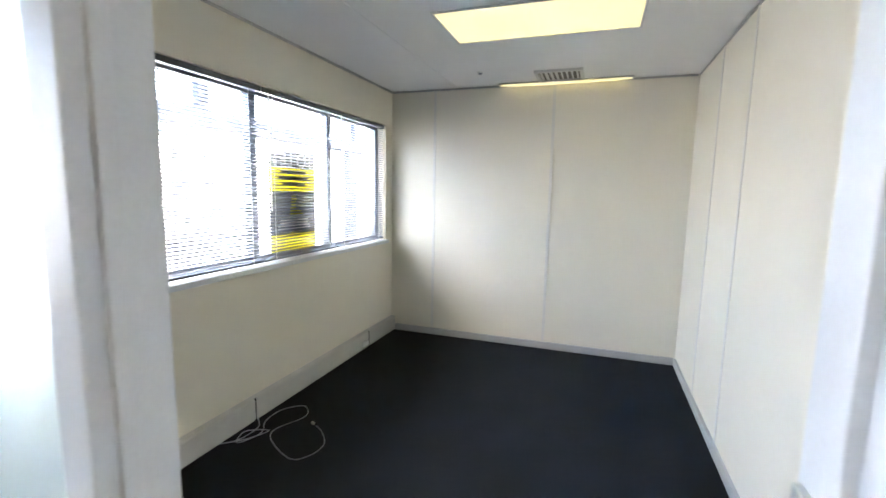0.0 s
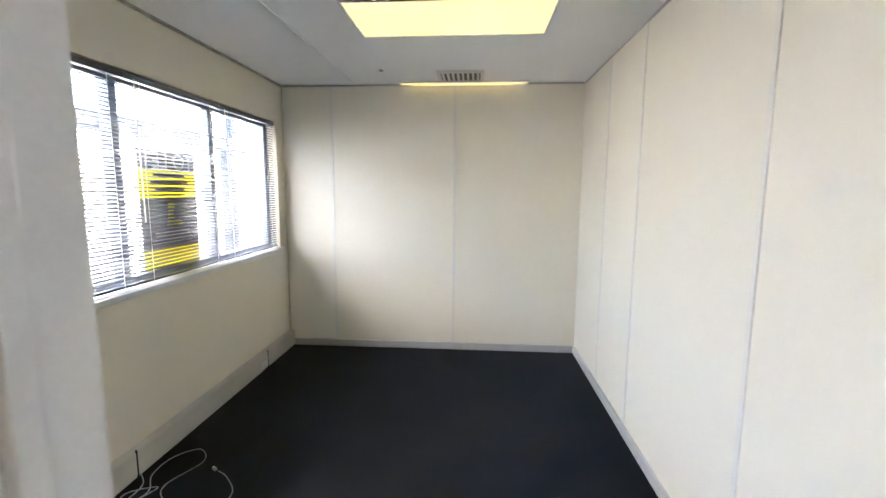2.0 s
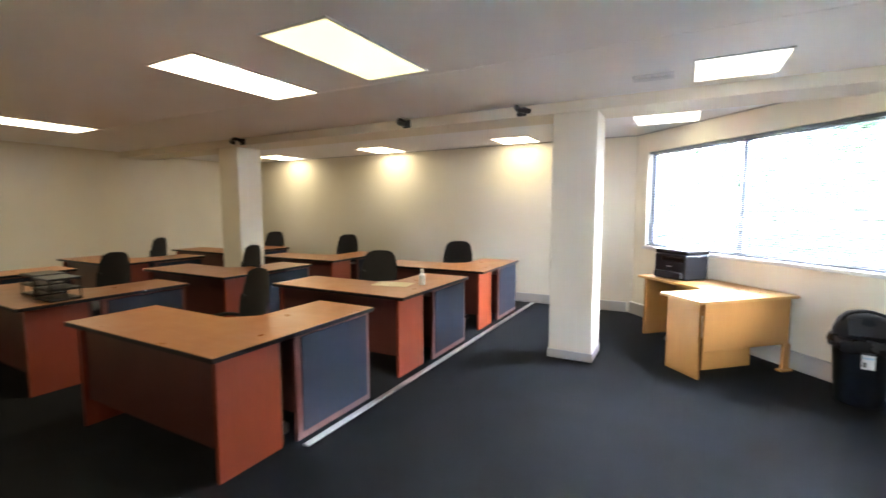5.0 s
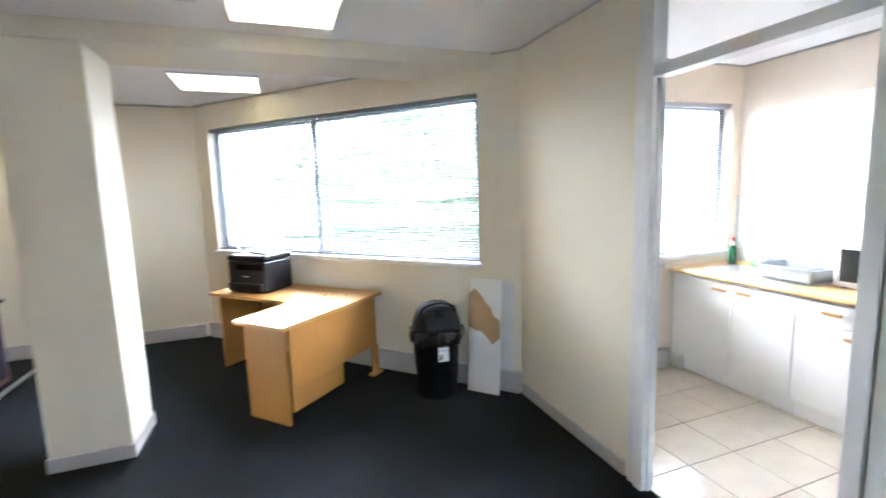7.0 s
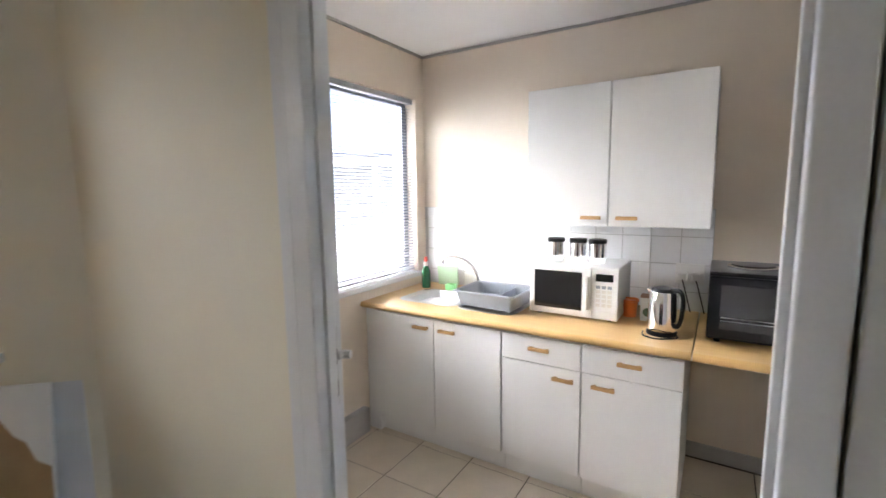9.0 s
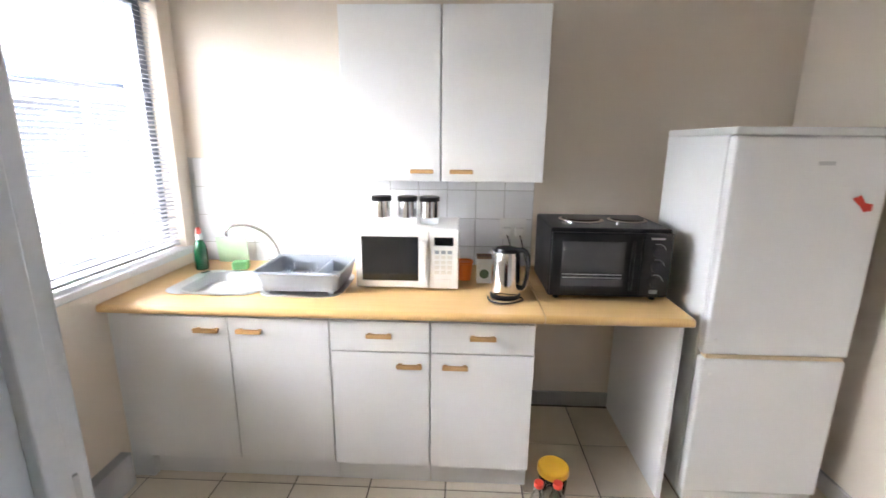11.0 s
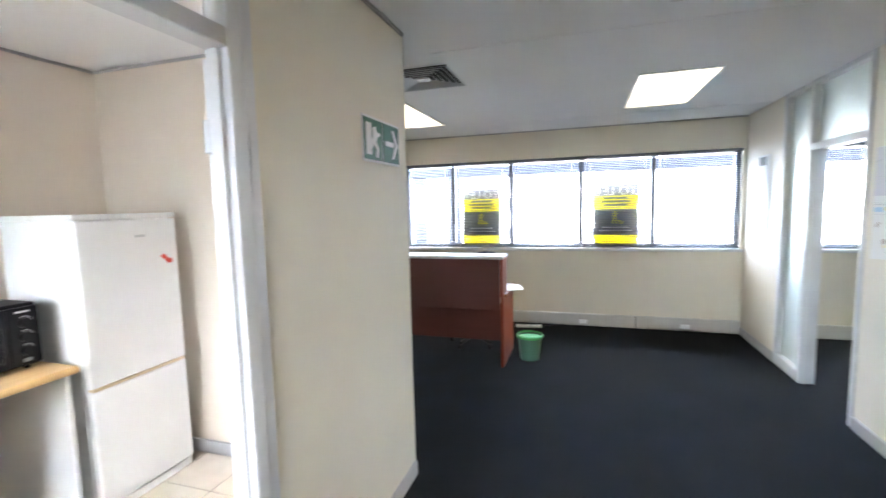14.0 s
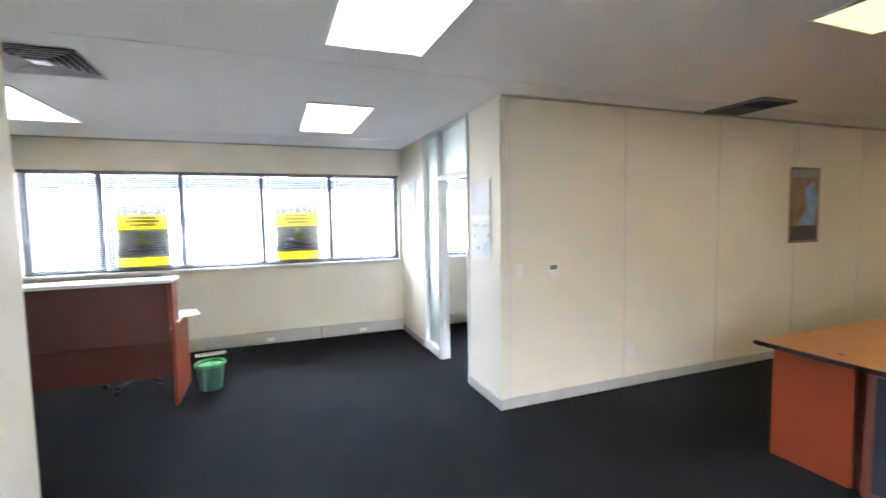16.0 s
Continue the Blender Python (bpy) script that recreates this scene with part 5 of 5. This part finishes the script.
part("sticker", slab([(0.17, 1.40), (0.20, 1.415), (0.22, 1.385), (0.25, 1.38), (0.25, 1.355), (0.22, 1.35), (0.205, 1.37)], -0.0008, 0.0008), M_REDP, up, "red sticker").matrix_basis = Matrix(((0, 0, 1, 0.0012), (1, 0, 0, 0), (0, 1, 0, 0), (0, 0, 0, 1)))
for p, z in ((up, 0.80), (lo, 0.64)):
    part("screw_cap", rod(bmesh.new(), (-0.001, -0.25, z), (0.004, -0.25, z), 0.01, 12), M_PLAST, p)

# bottles and tub on the floor
tb = thing("plastic_tub", pose(-4.30, -2.16, 0), "clear storage jar with a yellow lid on the floor", "jar")
part("body", lathe([(0.0, 0.0), (0.055, 0.0), (0.066, 0.16), (0.064, 0.165), (0.061, 0.16), (0.051, 0.005), (0.0, 0.004)]), M_JARGL, tb, smooth=True)
part("lid", lathe([(0.067, 0.155), (0.070, 0.158), (0.070, 0.185), (0.064, 0.19), (0.0, 0.19)]), M_YELLOW, tb, "yellow lid", True)
for y in (-2.245, -2.165):
    b = thing("glass_bottle", pose(-4.18, y, 0), "empty clear glass bottle with red cap", "bottle", "empty bottles")
    part("body", lathe([(0.0, 0.0), (0.033, 0.0), (0.036, 0.01), (0.036, 0.09), (0.030, 0.125), (0.018, 0.16), (0.017, 0.185), (0.015, 0.185), (0.016, 0.16), (0.028, 0.125), (0.034, 0.09), (0.034, 0.01), (0.0, 0.006)], 20), M_JARGL, b, smooth=True)
    part("cap", lathe([(0.020, 0.18), (0.020, 0.2), (0.0, 0.202)], 16), M_REDP, b, "red cap", True)

# ---- outside ----
solid("ground", bx(-400, -400, -3.5, 400, 400, -3.2), M_PAVE, "pale paving and open ground around the building", "ground", kind="structure")
cf = thing("canopy_frame", pose(0, 4.6, -3.2), "blue-painted steel canopy frame outside the windows", "canopy frame")
part("beam", bx(-8, -0.06, 5.36, 9, 0.06, 5.53, bev=0.01), M_STEELB, cf)
for x in (-4.72, -4.07, 5.85):
    part("post", bx(x - 0.12, -0.055, 0, x + 0.12, 0.055, 5.36, bev=0.01), M_STEELB, cf)
for x in (3.1, 6.0):
    part("upper_post", bx(x - 0.08, -0.045, 5.53, x + 0.05, 0.045, 6.6, bev=0.01), M_STEELB, cf)


def block(name, m, w, d, h, storeys, cols, label, base=0.0):
    b = thing(name, m, label, "building")
    part("wall", bx(-w / 2, 0, 0, w / 2, d, h), M_PLASTER, b)
    part("roof", bx(-w / 2 - 0.4, -0.4, h, w / 2 + 0.4, d + 0.4, h + 0.35), M_ROOF, b, "dark roof slab")
    fr = mesh_of("window", bx(-0.75, -0.05, 0, 0.75, 0.02, 1.3), M_FRAME)
    gl = mesh_of("pane", bx(-0.66, -0.07, 0.09, 0.66, -0.04, 1.21), M_FARGL)
    for i in range(storeys):
        for j in range(cols):
            wd = piece("window", fr, b, pose(-w / 2 + (j + 0.5) * w / cols, 0, 1.0 + i * (h - 0.6) / storeys))
            piece("pane", gl, wd, pose(0, 0, 0))
    return b


block("apartment_building", pose(14, 46, -3.2, 0, 0, 0), 60, 12, 10.5, 3, 14, "pale three-storey building across the road")


def wing():
    b = thing("building_wing", pose(-8.2, -8.6, -3.2, 0, 0, -45), "white building wing with slate-blue eaves outside the kitchen", "building")
    part("wall", bx(-6, -4, 0, 6, 0, 4.1), M_PLASTER, b)
    part("upper_wall", bx(-6, -4, 5.35, 6, 0, 5.5), M_PLASTER, b)
    part("back_wall", bx(-6, -4, 4.1, 6, -0.4, 5.35), M_SIGND, b)
    part("fascia", bx(-6.3, -0.05, 5.5, 6.3, 0.75, 6.6, bev=0.02), M_ROOF, b, "slate-blue eaves")
    for k in range(13):
        part("window_post", bx(-6 + k, -0.12, 4.1, -5.92 + k, 0.0, 5.35), M_FRAME, b)
    pane = part("window_band", bx(-6, -0.07, 4.1, 6, -0.05, 5.35), M_BANDGL, b, "dark window band")


wing()


def tree(x, y, h, r, seed, label):
    rnd = random.Random(seed)
    t = thing("tree", pose(x, y, -3.2), label, "tree", "garden trees")
    bm = tube([(0, 0, 0), (0.08, 0.03, h * 0.25), (0.0, 0.1, h * 0.5)], 0.16, 10, 4)
    tips = []
    for k in range(9):
        a, e = rnd.uniform(0, 6.28), rnd.uniform(0.3, 0.9)
        tip = Vector((r * 0.8 * math.cos(a) * e, r * 0.8 * math.sin(a) * e, h * rnd.uniform(0.55, 0.95)))
        tips.append(tip)
        limb = tube([(0, 0.05, h * rnd.uniform(0.3, 0.48)), tip * 0.5 + Vector((0, 0, h * 0.22)), tip], 0.045, 6, 4)
        me = bpy.data.meshes.new("limb")
        limb.to_mesh(me)
        limb.free()
        bm.from_mesh(me)
        bpy.data.meshes.remove(me)
    part("trunk", bm, M_BARK, t, smooth=True)
    verts, faces = [], []
    for k in range(4200):
        c = rnd.choice(tips) + Vector((rnd.gauss(0, r * 0.28), rnd.gauss(0, r * 0.28), rnd.gauss(0, h * 0.10)))
        q = Euler((rnd.uniform(0, 6.28), rnd.uniform(0, 6.28), rnd.uniform(0, 6.28))).to_matrix()
        s = rnd.uniform(0.06, 0.13)
        n = len(verts)
        verts += [c + q @ Vector(p) * s for p in ((-1, 0, 0), (0, -0.45, 0.1), (1, 0, 0), (0, 0.45, 0.1))]
        faces.append((n, n + 1, n + 2, n + 3))
    me = bpy.data.meshes.new("crown")
    me.from_pydata([tuple(v) for v in verts], [], faces)
    me.materials.append(M_LEAF)
    ob = new("crown", me)
    ob.parent = t
    tagged(ob, kind="stuff")


tree(-3.6, -11.5, 6.4, 2.2, 3, "leafy garden tree outside the slanting window")
tree(-5.6, -12.5, 5.4, 2.0, 5, "leafy garden tree outside the slanting window")
tree(-1.6, -13.0, 7.0, 2.4, 8, "tall leafy garden tree outside the slanting window")

tree(-4.3, -9.3, 5.6, 1.9, 11, "bushy garden tree close to the slanting window")
tree(-2.9, -10.0, 5.0, 1.8, 14, "bushy garden tree close to the slanting window")

# ---- tiles, last ----
solid("tile_bed", bx(-5.085, -4.195, -0.034, -2.86, -0.855, -0.004), M_GROUT, "dark grout bed of the kitchen floor", "floor", kind="structure")
kf = thing("floor_kitchen", pose(0, 0, 0), "cream ceramic kitchen floor tiles with dark joints", "floor", kind="structure")
PITCH, GAP = 0.362, 0.003
tile = mesh_of("tile", bx(-PITCH / 2 + GAP, -PITCH / 2 + GAP, -0.006, PITCH / 2 - GAP, PITCH / 2 - GAP, 0, bev=0.002), M_TILE)
for i in range(-3, 5):
    for j in range(-3, 7):
        x0, y1 = -4.338 + PITCH * i, -1.923 - PITCH * j
        a, b = max(x0, -5.085), min(x0 + PITCH, -2.862)
        c, d = max(y1 - PITCH, -4.165), min(y1, -0.855)
        if b - a < 0.03 or d - c < 0.03:
            continue
        z = random.uniform(-0.0006, 0.0004)
        if b - a > PITCH - 0.001 and d - c > PITCH - 0.001:
            piece("tile", tile, kf, pose((a + b) / 2, (c + d) / 2, z))
        else:
            part("tile", bx(a + GAP, c + GAP, -0.006, b - GAP, d - GAP, z, bev=0.002), M_TILE, kf)
sp = thing("splashback", pose(-5.09, 0, 0), "white glazed wall tiles behind the worktop", "tiling", kind="structure")
part("bed", bx(-0.001, -4.168, 0.9, 0.004, -2.19, 1.50), M_WGROUT, sp)
wt = mesh_of("tile", bx(0.001, -0.079, -0.079, 0.008, 0.079, 0.079, bev=0.0015), M_WTILE)
for j in range(12):
    for i in range(4):
        y, z = -2.272 - 0.1625 * j, 1.417 - 0.1625 * i
        if y > -4.13 and z > 0.9:
            piece("tile", wt, sp, pose(random.uniform(-0.0006, 0.0006), y, z))
